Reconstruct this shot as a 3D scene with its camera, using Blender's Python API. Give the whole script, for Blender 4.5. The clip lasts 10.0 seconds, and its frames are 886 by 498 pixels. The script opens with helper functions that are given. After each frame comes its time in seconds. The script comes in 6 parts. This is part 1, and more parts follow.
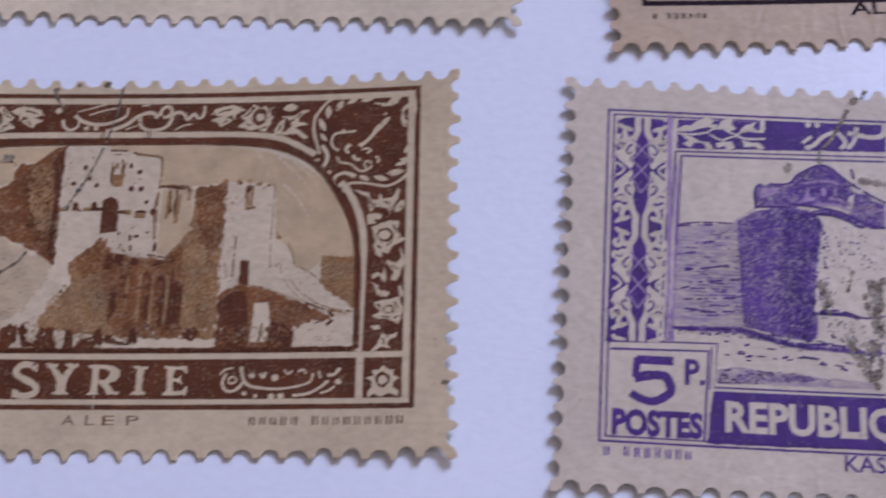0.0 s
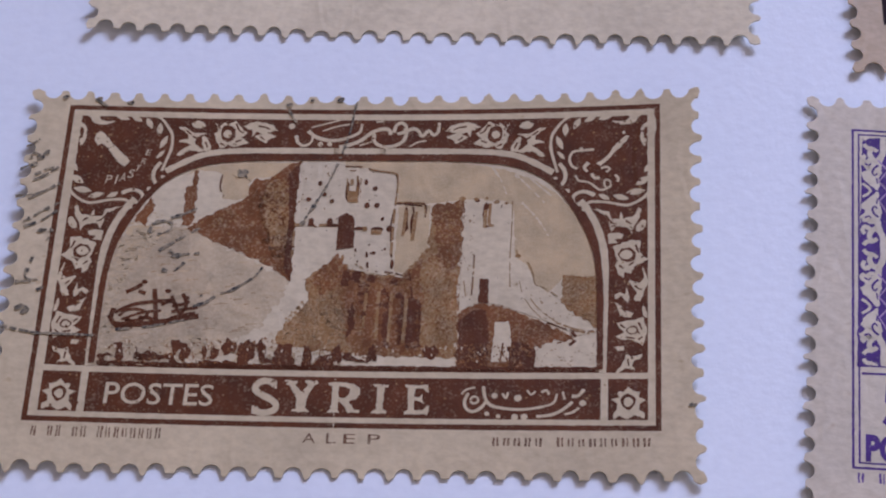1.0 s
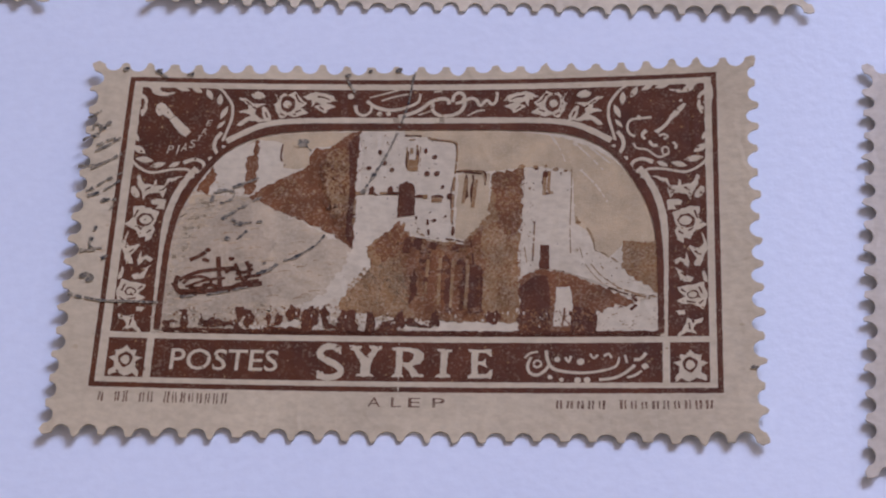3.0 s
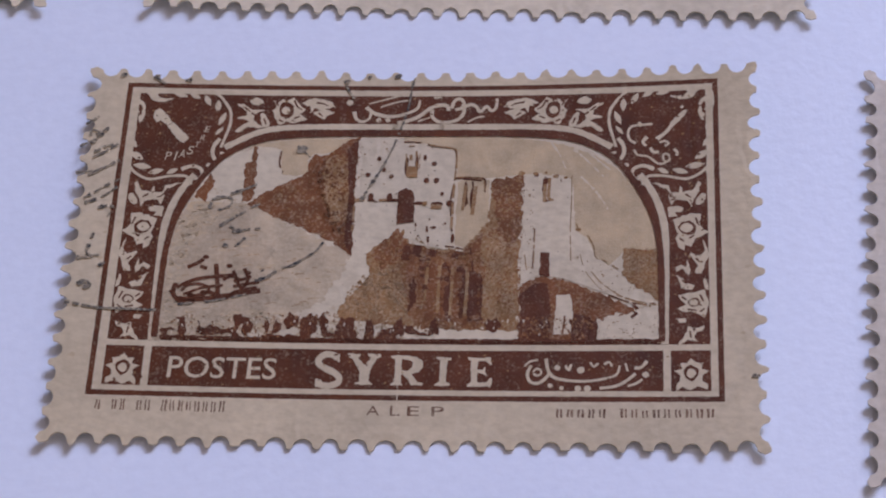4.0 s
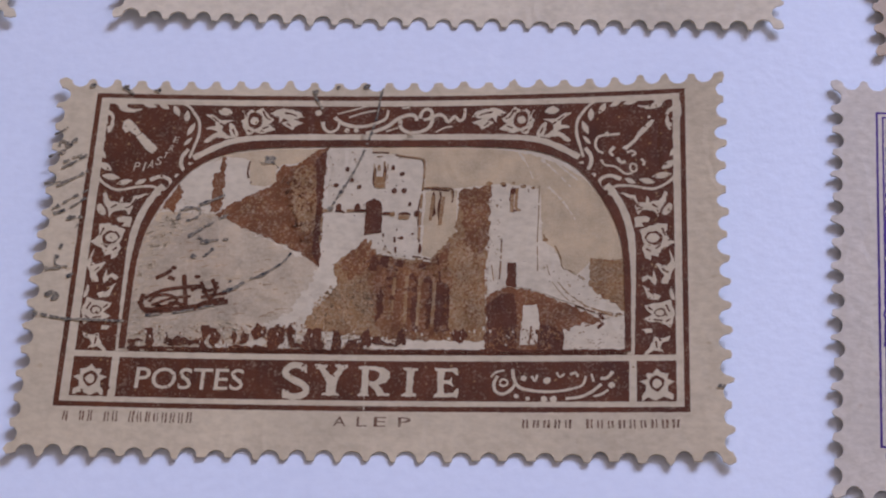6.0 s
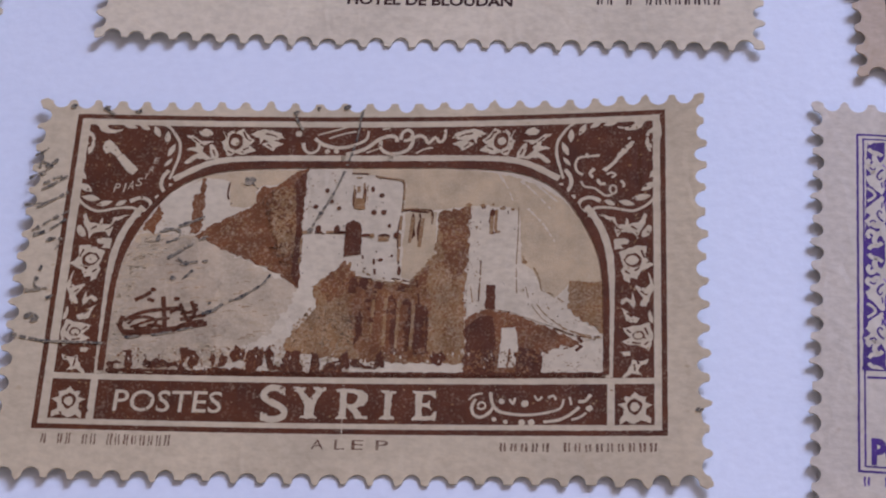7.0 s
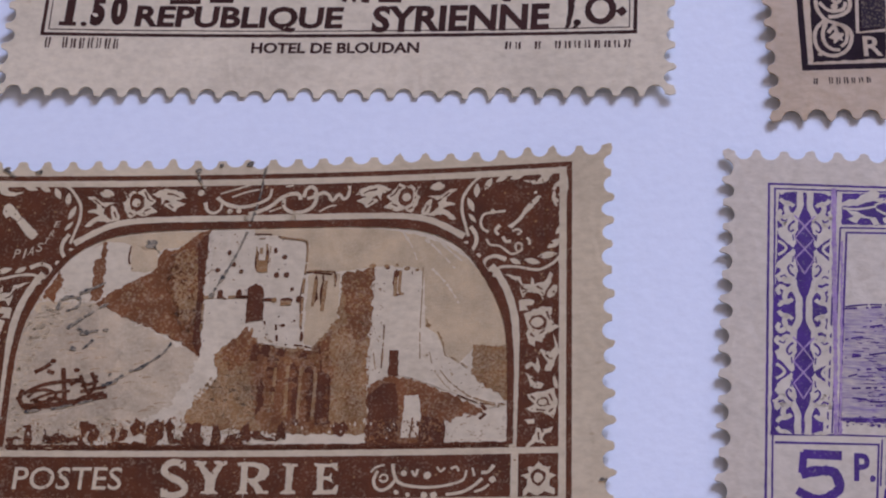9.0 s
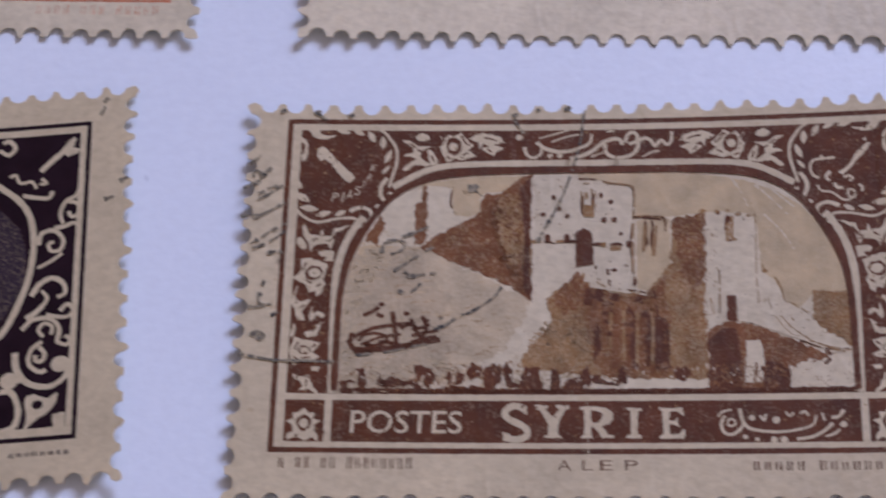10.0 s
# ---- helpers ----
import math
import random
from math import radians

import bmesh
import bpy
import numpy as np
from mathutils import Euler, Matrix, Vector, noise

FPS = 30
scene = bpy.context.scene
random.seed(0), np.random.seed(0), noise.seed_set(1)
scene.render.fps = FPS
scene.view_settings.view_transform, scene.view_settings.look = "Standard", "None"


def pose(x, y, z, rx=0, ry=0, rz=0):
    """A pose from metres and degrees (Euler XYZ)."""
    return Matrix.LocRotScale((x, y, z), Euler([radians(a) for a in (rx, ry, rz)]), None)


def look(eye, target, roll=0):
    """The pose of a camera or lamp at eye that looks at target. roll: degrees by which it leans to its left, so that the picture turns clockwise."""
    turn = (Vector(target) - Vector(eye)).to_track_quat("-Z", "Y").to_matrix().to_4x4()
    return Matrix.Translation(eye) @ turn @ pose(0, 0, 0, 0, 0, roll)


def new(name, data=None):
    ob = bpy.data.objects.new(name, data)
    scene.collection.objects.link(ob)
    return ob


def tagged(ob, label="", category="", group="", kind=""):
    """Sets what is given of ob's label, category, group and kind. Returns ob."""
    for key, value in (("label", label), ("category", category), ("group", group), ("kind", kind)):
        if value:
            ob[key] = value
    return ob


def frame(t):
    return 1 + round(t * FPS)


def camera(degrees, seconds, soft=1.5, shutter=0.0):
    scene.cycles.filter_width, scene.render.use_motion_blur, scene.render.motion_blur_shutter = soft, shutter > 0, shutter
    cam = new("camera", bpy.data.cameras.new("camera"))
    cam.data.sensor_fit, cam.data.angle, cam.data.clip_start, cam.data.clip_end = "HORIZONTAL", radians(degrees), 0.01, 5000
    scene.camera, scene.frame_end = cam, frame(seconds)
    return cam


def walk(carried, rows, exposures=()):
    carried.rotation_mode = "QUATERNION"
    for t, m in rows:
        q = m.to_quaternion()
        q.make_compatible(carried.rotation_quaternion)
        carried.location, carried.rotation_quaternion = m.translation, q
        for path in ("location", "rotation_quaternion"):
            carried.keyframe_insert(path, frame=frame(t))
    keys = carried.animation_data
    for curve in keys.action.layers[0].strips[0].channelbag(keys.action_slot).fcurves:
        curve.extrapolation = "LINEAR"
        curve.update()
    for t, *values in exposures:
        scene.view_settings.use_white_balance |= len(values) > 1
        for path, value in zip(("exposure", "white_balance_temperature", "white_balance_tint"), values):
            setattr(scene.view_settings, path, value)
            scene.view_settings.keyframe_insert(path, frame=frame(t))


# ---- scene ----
from mathutils.geometry import delaunay_2d_cdt

# ---- camera ----
MM = 0.001
cam = camera(25.0, 10.0, soft=2.1, shutter=0.18)
# seconds, eye in millimetres over the sheet, turn in degrees
PATH = [
    (0, 39.35, -42.15, 98.87, 27.574, 1.807, 0.830),
    (0.2, 37.14, -43.37, 97.21, 27.872, 3.060, 1.877),
    (0.5, 32.68, -45.21, 98.71, 28.345, 2.850, 2.403),
    (1, 30.89, -42.21, 97.41, 28.577, 3.726, 2.660),
    (1.5, 29.12, -44.03, 97.42, 28.479, 3.580, 2.371),
    (2, 28.13, -44.69, 97.93, 28.371, 3.803, 2.227),
    (2.5, 28.33, -43.91, 97.44, 28.399, 3.993, 2.412),
    (3, 27.80, -44.61, 97.63, 28.636, 3.934, 2.471),
    (3.2, 27.597, -44.471, 97.427, 28.752, 3.927, 2.485),
    (4.3, 28.118, -43.896, 97.101, 28.728, 3.922, 2.529),
    (4.5, 28.62, -43.75, 97.19, 28.610, 4.037, 2.418),
    (5, 28.41, -43.73, 97.18, 28.451, 3.855, 2.360),
    (5.5, 29.04, -43.80, 97.27, 28.592, 3.902, 2.195),
    (6, 29.37, -43.41, 97.61, 28.601, 3.863, 2.358),
    (6.2, 30.08, -42.95, 98.03, 28.667, 4.054, 2.392),
    (7.3, 31.17, -42.14, 98.03, 28.523, 4.226, 2.611),
    (7.5, 30.76, -42.01, 98.21, 28.365, 4.340, 2.653),
    (7.8, 31.72, -39.10, 97.56, 27.669, 4.351, 2.552),
    (8, 35.11, -36.83, 99.03, 27.728, 5.066, 2.688),
    (8.5, 37.72, -34.53, 98.78, 26.654, 5.516, 2.030),
    (9, 38.34, -32.95, 99.43, 25.686, 5.724, 1.749),
    (9.5, 32.36, -35.72, 99.89, 25.764, 5.179, 1.505),
    (9.7, 26.76, -37.12, 98.16, 26.168, 4.109, 1.238),
    (9.9, 19.95, -37.08, 97.52, 26.241, 4.025, 1.460),
    (10, 16.90, -35.83, 98.95, 25.662, 3.976, 1.426),
]
walk(cam, [(t, pose(x * MM, y * MM, z * MM, rx, ry, rz)) for t, x, y, z, rx, ry, rz in PATH],
     exposures=[(0.0, 0.0), (10.0, 0.0)])

# ---- world, window light ----
world = bpy.data.worlds.new("daylight")
scene.world = world
world.use_nodes = True
sky = world.node_tree.nodes.new("ShaderNodeTexSky")
sky.sky_type, sky.sun_disc = "NISHITA", False
sky.sun_elevation, sky.sun_rotation = radians(40), radians(200)
world.node_tree.nodes["Background"].inputs["Strength"].default_value = 0.12
world.node_tree.links.new(sky.outputs["Color"], world.node_tree.nodes["Background"].inputs["Color"])

window_light = new("window_light", bpy.data.lights.new("window_light", "AREA"))
window_light.data.shape, window_light.data.size, window_light.data.size_y = "RECTANGLE", 0.9, 0.9
window_light.data.energy, window_light.data.color = 59, (0.586, 0.632, 1.0)
window_light.matrix_world = look((0.95, 1.18, 1.38), (0.95, 0, 1.38))


# ---- materials ----
def material(name, rough=0.8):
    m = bpy.data.materials.new(name)
    m.use_nodes = True
    t = m.node_tree
    b = t.nodes["Principled BSDF"]
    b.inputs["Roughness"].default_value = rough
    b.inputs["Specular IOR Level"].default_value = 0.25
    co = t.nodes.new("ShaderNodeTexCoord")
    return m, t, b, co


def noise_of(t, co, scale, detail=4.0, stretch=(1, 1, 1), rough=0.55):
    mp = t.nodes.new("ShaderNodeMapping")
    mp.inputs["Scale"].default_value = stretch
    t.links.new(co.outputs["Object"], mp.inputs["Vector"])
    n = t.nodes.new("ShaderNodeTexNoise")
    n.inputs["Scale"].default_value, n.inputs["Detail"].default_value = scale, detail
    n.inputs["Roughness"].default_value = rough
    t.links.new(mp.outputs["Vector"], n.inputs["Vector"])
    return n.outputs["Fac"]


def ramp(t, fac, stops):
    r = t.nodes.new("ShaderNodeValToRGB")
    e = r.color_ramp.elements
    while len(e) < len(stops):
        e.new(0.5)
    for el, (p, c) in zip(e, stops):
        el.position, el.color = p, (*c, 1)
    t.links.new(fac, r.inputs["Fac"])
    return r.outputs["Color"]


def mixed(t, a, b, fac, mode="MIX"):
    n = t.nodes.new("ShaderNodeMix")
    n.data_type, n.blend_type = "RGBA", mode
    for key, v in ((6, a), (7, b)):
        if isinstance(v, tuple):
            n.inputs[key].default_value = (*v, 1)
        else:
            t.links.new(v, n.inputs[key])
    if isinstance(fac, float):
        n.inputs[0].default_value = fac
    else:
        t.links.new(fac, n.inputs[0])
    return n.outputs[2]


def bumped(t, b, height, strength, distance):
    n = t.nodes.new("ShaderNodeBump")
    n.inputs["Strength"].default_value, n.inputs["Distance"].default_value = strength, distance
    t.links.new(height, n.inputs["Height"])
    t.links.new(n.outputs["Normal"], b.inputs["Normal"])


def scaled(c, k):
    return tuple(min(1.0, v * k) for v in c)


def paper_colour(t, co, tone):
    """Aged stamp paper: cloudy yellowing, short fibres, a few brown specks."""
    cloud = ramp(t, noise_of(t, co, 160, 3), [(0.3, scaled(tone, 0.90)), (0.7, scaled(tone, 1.06))])
    fibre = ramp(t, noise_of(t, co, 2400, 5, (0.7, 1, 1)), [(0.3, (0.86, 0.85, 0.83)), (0.62, (1.0, 1.0, 1.0))])
    both = mixed(t, cloud, fibre, 1.0, "MULTIPLY")
    spots = ramp(t, noise_of(t, co, 900, 2, (1.0, 1.3, 1)), [(0.70, (1, 1, 1)), (0.78, (0.78, 0.70, 0.60))])
    return mixed(t, both, spots, 0.6, "MULTIPLY")


def thin(t, b, colour):
    """Thin paper lets some light through."""
    through_light = t.nodes.new("ShaderNodeBsdfTranslucent")
    both = t.nodes.new("ShaderNodeMixShader")
    both.inputs["Fac"].default_value = 0.16
    t.links.new(colour, through_light.inputs["Color"])
    t.links.new(b.outputs["BSDF"], both.inputs[1])
    t.links.new(through_light.outputs["BSDF"], both.inputs[2])
    t.links.new(both.outputs["Shader"], t.nodes["Material Output"].inputs["Surface"])


def creased(t, b, co, fine, strength, distance):
    """Fine fibre relief over long shallow wrinkles of handled paper."""
    bend = noise_of(t, co, 190, 3, (1.0, 0.55, 1))
    ridge = t.nodes.new("ShaderNodeMath")
    ridge.operation = "PINGPONG"
    ridge.inputs[1].default_value = 0.05
    t.links.new(bend, ridge.inputs[0])
    n = t.nodes.new("ShaderNodeBump")
    n.inputs["Strength"].default_value, n.inputs["Distance"].default_value = 0.38, 0.0007
    t.links.new(ridge.outputs[0], n.inputs["Height"])
    f = t.nodes.new("ShaderNodeBump")
    f.inputs["Strength"].default_value, f.inputs["Distance"].default_value = strength, distance
    t.links.new(fine, f.inputs["Height"])
    t.links.new(n.outputs["Normal"], f.inputs["Normal"])
    t.links.new(f.outputs["Normal"], b.inputs["Normal"])


def stamp_paper(name, tone):
    m, t, b, co = material(name, 0.44)
    b.inputs["Specular IOR Level"].default_value = 0.5
    colour = paper_colour(t, co, tone)
    t.links.new(colour, b.inputs["Base Color"])
    creased(t, b, co, noise_of(t, co, 1900, 5, (0.75, 1, 1)), 0.45, 0.00008)
    thin(t, b, colour)
    return m


def ink(name, colour, paper, cover=0.62, grain=5200.0, soft=0.16, stretch=(1, 1, 1), gloss=0.28):
    """Printing ink with a coarse grain in which the paper shows through; cover: how much of the paper it hides."""
    m, t, b, co = material(name, 0.52)
    b.inputs["Specular IOR Level"].default_value = gloss
    base = paper_colour(t, co, paper)
    mid = 1.0 - cover
    fine = noise_of(t, co, grain, 2, stretch, 0.7)
    worn = noise_of(t, co, 1300, 3)
    both = t.nodes.new("ShaderNodeMix")
    both.inputs[0].default_value = gloss
    t.links.new(fine, both.inputs[2])
    t.links.new(worn, both.inputs[3])
    edge = t.nodes.new("ShaderNodeMapRange")
    lo = 0.5 + (mid - 0.5) * 0.7 - soft
    edge.inputs["From Min"].default_value, edge.inputs["From Max"].default_value = lo, lo + 2 * soft
    t.links.new(both.outputs[0], edge.inputs["Value"])
    dense = ramp(t, noise_of(t, co, 620, 5), [(0.3, scaled(colour, 0.78)), (0.7, scaled(colour, 1.34))])
    colour_out = mixed(t, base, dense, edge.outputs["Result"])
    t.links.new(colour_out, b.inputs["Base Color"])
    creased(t, b, co, fine, 0.5, 0.00004)
    thin(t, b, colour_out)
    return m


CREAM = (0.715, 0.605, 0.39)
CREAM_VIEW = (0.75, 0.65, 0.44)
CREAM_PALE = (0.82, 0.73, 0.52)
CREAM_VIOLET = (0.705, 0.628, 0.475)
CREAM_DARK = (0.58, 0.445, 0.275)
BROWN = (0.108, 0.032, 0.009)
paper_main = stamp_paper("aged_stamp_paper", CREAM)
paper_view = stamp_paper("unprinted_stamp_paper", CREAM_VIEW)
paper_pale = stamp_paper("pale_stamp_paper", CREAM_PALE)
paper_violet = stamp_paper("greyed_stamp_paper", CREAM_VIOLET)
paper_dull = stamp_paper("dull_stamp_paper", CREAM_DARK)
ink_brown = ink("brown_ink", BROWN, CREAM, 0.91, 6500, 0.24)
ink_text = ink("thin_brown_ink", (0.13, 0.055, 0.026), CREAM, 0.74, 7000, 0.26)
ink_mid = ink("mid_brown_ink", (0.190, 0.070, 0.020), CREAM, 0.85, 6000, 0.25)
ink_half = ink("half_brown_ink", (0.240, 0.102, 0.032), CREAM, 0.84, 6000, 0.25)
ink_tan = ink("tan_ink", (0.290, 0.160, 0.058), CREAM, 0.82, 6000, 0.26)
ink_gleam = ink("light_tan_ink", (0.36, 0.215, 0.092), CREAM, 0.82, 6000, 0.3)
ink_wash = ink("faint_tan_wash", (0.50, 0.38, 0.21), CREAM_VIEW, 0.62, 5200, 0.34)
ink_slope_dark = ink("deeper_slope_tint", (0.43, 0.335, 0.205), CREAM_VIEW, 0.68, 4200, 0.30)
ink_slope = ink("slope_tint", (0.52, 0.41, 0.25), CREAM_VIEW, 0.66, 4200, 0.32)
ink_sky = ink("pale_tan_ink", (0.53, 0.395, 0.21), CREAM, 0.62, 9500, 0.34)
ink_violet = ink("violet_ink", (0.064, 0.018, 0.180), CREAM_VIOLET, 0.92, 6500, 0.22)
ink_violet_mid = ink("halftone_violet_ink", (0.088, 0.030, 0.225), CREAM_VIOLET, 0.70, 6500, 0.18)
ink_violet_pale = ink("light_violet_ink", (0.32, 0.20, 0.40), CREAM_VIOLET, 0.80, 5000, 0.30)
ink_violet_hatch = ink("hatched_violet_ink", (0.12, 0.06, 0.28), CREAM_VIOLET, 0.42, 5200, 0.24, (0.18, 1.6, 1))
ink_black = ink("black_violet_ink", (0.020, 0.009, 0.013), CREAM_DARK, 1.12, 7000, 0.2, gloss=0.08)
ink_black_mid = ink("grey_violet_ink", (0.035, 0.024, 0.034), CREAM_DARK, 0.86, 7000, 0.26, gloss=0.08)
ink_dark = ink("dark_brown_ink", (0.050, 0.020, 0.015), CREAM_PALE, 1.1, 7000, 0.2, gloss=0.15)
ink_orange = ink("orange_ink", (0.50, 0.15, 0.07), CREAM_PALE, 0.75)
ink_orange_pale = ink("faint_orange_ink", (0.62, 0.30, 0.15), CREAM_PALE, 0.5)
ink_smudge = ink("thin_cancel_ink", (0.10, 0.085, 0.08), CREAM_VIOLET, 0.55, 4200, 0.26)
ink_cancel = ink("grey_cancel_ink", (0.026, 0.029, 0.031), CREAM, 0.62, 5200, 0.22)


def sheet_paper():
    m, t, b, co = material("white_sheet_paper", 0.30)
    b.inputs["Specular IOR Level"].default_value = 0.5
    col = ramp(t, noise_of(t, co, 40, 4), [(0.3, (0.77, 0.845, 0.92)), (0.7, (0.815, 0.89, 0.955))])
    fine = ramp(t, noise_of(t, co, 2200, 4, (0.6, 1, 1)), [(0.3, (0.955, 0.955, 0.96)), (0.65, (1, 1, 1))])
    col = mixed(t, col, fine, 1.0, "MULTIPLY")
    speck = ramp(t, noise_of(t, co, 520, 1), [(0.775, (1, 1, 1)), (0.80, (0.55, 0.55, 0.6))])
    t.links.new(mixed(t, col, speck, 0.45, "MULTIPLY"), b.inputs["Base Color"])
    bumped(t, b, noise_of(t, co, 1500, 5), 0.5, 0.00005)
    return m


def plain(name, dark, light, scale, rough=0.8, stretch=(1, 1, 1)):
    m, t, b, co = material(name, rough)
    n = noise_of(t, co, scale, 6, stretch)
    t.links.new(ramp(t, n, [(0.3, dark), (0.7, light)]), b.inputs["Base Color"])
    bumped(t, b, n, 0.3, 0.001)
    return m


white_sheet = sheet_paper()
wall_paint = plain("cream_wall_paint", (0.58, 0.47, 0.36), (0.66, 0.55, 0.43), 6)
oak = plain("oak_wood", (0.22, 0.12, 0.06), (0.38, 0.23, 0.12), 5, 0.5, (1, 8, 8))
boards = plain("floor_wood", (0.16, 0.09, 0.05), (0.28, 0.17, 0.10), 4, 0.5, (1, 9, 1))


# ---- mesh helpers ----
def filled(bm, outline):
    """Triangles inside an outline, also where it is concave or touches itself."""
    n = len(outline)
    got = delaunay_2d_cdt([Vector(p) for p in outline], [], [list(range(n))], 1, 1e-5)
    verts = [bm.verts.new((p[0], p[1], 0)) for p in got[0]]
    for face in got[2]:
        bm.faces.new([verts[i] for i in face])


def part(name, bm, mat, parent=None, label=""):
    me = bpy.data.meshes.new(name)
    bm.to_mesh(me)
    bm.free()
    me.materials.append(mat)
    ob = new(name, me)
    if parent:
        ob.parent = parent
    if label:
        ob["label"] = label
    return ob


def block(bm, x0, y0, z0, x1, y1, z1, bevel=0.0):
    made = bmesh.ops.create_cube(bm, size=1.0)["verts"]
    for v in made:
        v.co = Vector((x0 + (v.co.x + 0.5) * (x1 - x0), y0 + (v.co.y + 0.5) * (y1 - y0), z0 + (v.co.z + 0.5) * (z1 - z0)))
    if bevel:
        edges = list({e for v in made for e in v.link_edges})
        bmesh.ops.bevel(bm, geom=edges, offset=bevel, segments=2, affect="EDGES", profile=0.5)
    return bm


# ---- room, table, sheet ----
FLOOR, CEIL, X0, X1, Y0, Y1 = -0.7502, 2.1, -1.6, 2.2, -1.6, 1.15
tagged(part("floor", block(bmesh.new(), X0, Y0, FLOOR - 0.1, X1, Y1, FLOOR), boards), "brown wooden floor of the room", "floor", kind="structure")
tagged(part("ceiling", block(bmesh.new(), X0, Y0, CEIL, X1, Y1, CEIL + 0.1), wall_paint), "cream painted ceiling of the room", "ceiling", kind="structure")
tagged(part("wall_south", block(bmesh.new(), X0, Y0 - 0.15, FLOOR, X1, Y0, CEIL), wall_paint), "plain cream painted room wall", "wall", kind="structure")
tagged(part("wall_west", block(bmesh.new(), X0 - 0.15, Y0, FLOOR, X0, Y1, CEIL), wall_paint), "plain cream painted room wall", "wall", kind="structure")
tagged(part("wall_east", block(bmesh.new(), X1, Y0, FLOOR, X1 + 0.15, Y1, CEIL), wall_paint), "plain cream painted room wall", "wall", kind="structure")
north = bmesh.new()
block(north, X0, Y1, FLOOR, 0.3, Y1 + 0.15, CEIL)
block(north, 1.6, Y1, FLOOR, X1, Y1 + 0.15, CEIL)
block(north, 0.3, Y1, FLOOR, 1.6, Y1 + 0.15, 0.73)
block(north, 0.3, Y1, 2.03, 1.6, Y1 + 0.15, CEIL)
tagged(part("wall_north", north, wall_paint), "cream painted wall with a window opening", "wall", kind="structure")

table = tagged(new("table"), "plain oak table under the white paper sheet", "table")
table.location = (0.02, 0.0, FLOOR)
part("tabletop", block(bmesh.new(), -0.7, -0.42, 0.72, 0.7, 0.42, 0.75, 0.004), oak, table)
for lx in (-0.64, 0.64):
    for ly in (-0.36, 0.36):
        part("leg", block(bmesh.new(), lx - 0.03, ly - 0.03, 0, lx + 0.03, ly + 0.03, 0.72, 0.003), oak, table)

sheet = bmesh.new()
block(sheet, -0.15, -0.12, -0.0002, 0.19, 0.14, 0.0)
tagged(part("paper_sheet", sheet, white_sheet), "smooth white paper sheet lying under the stamps", "paper")


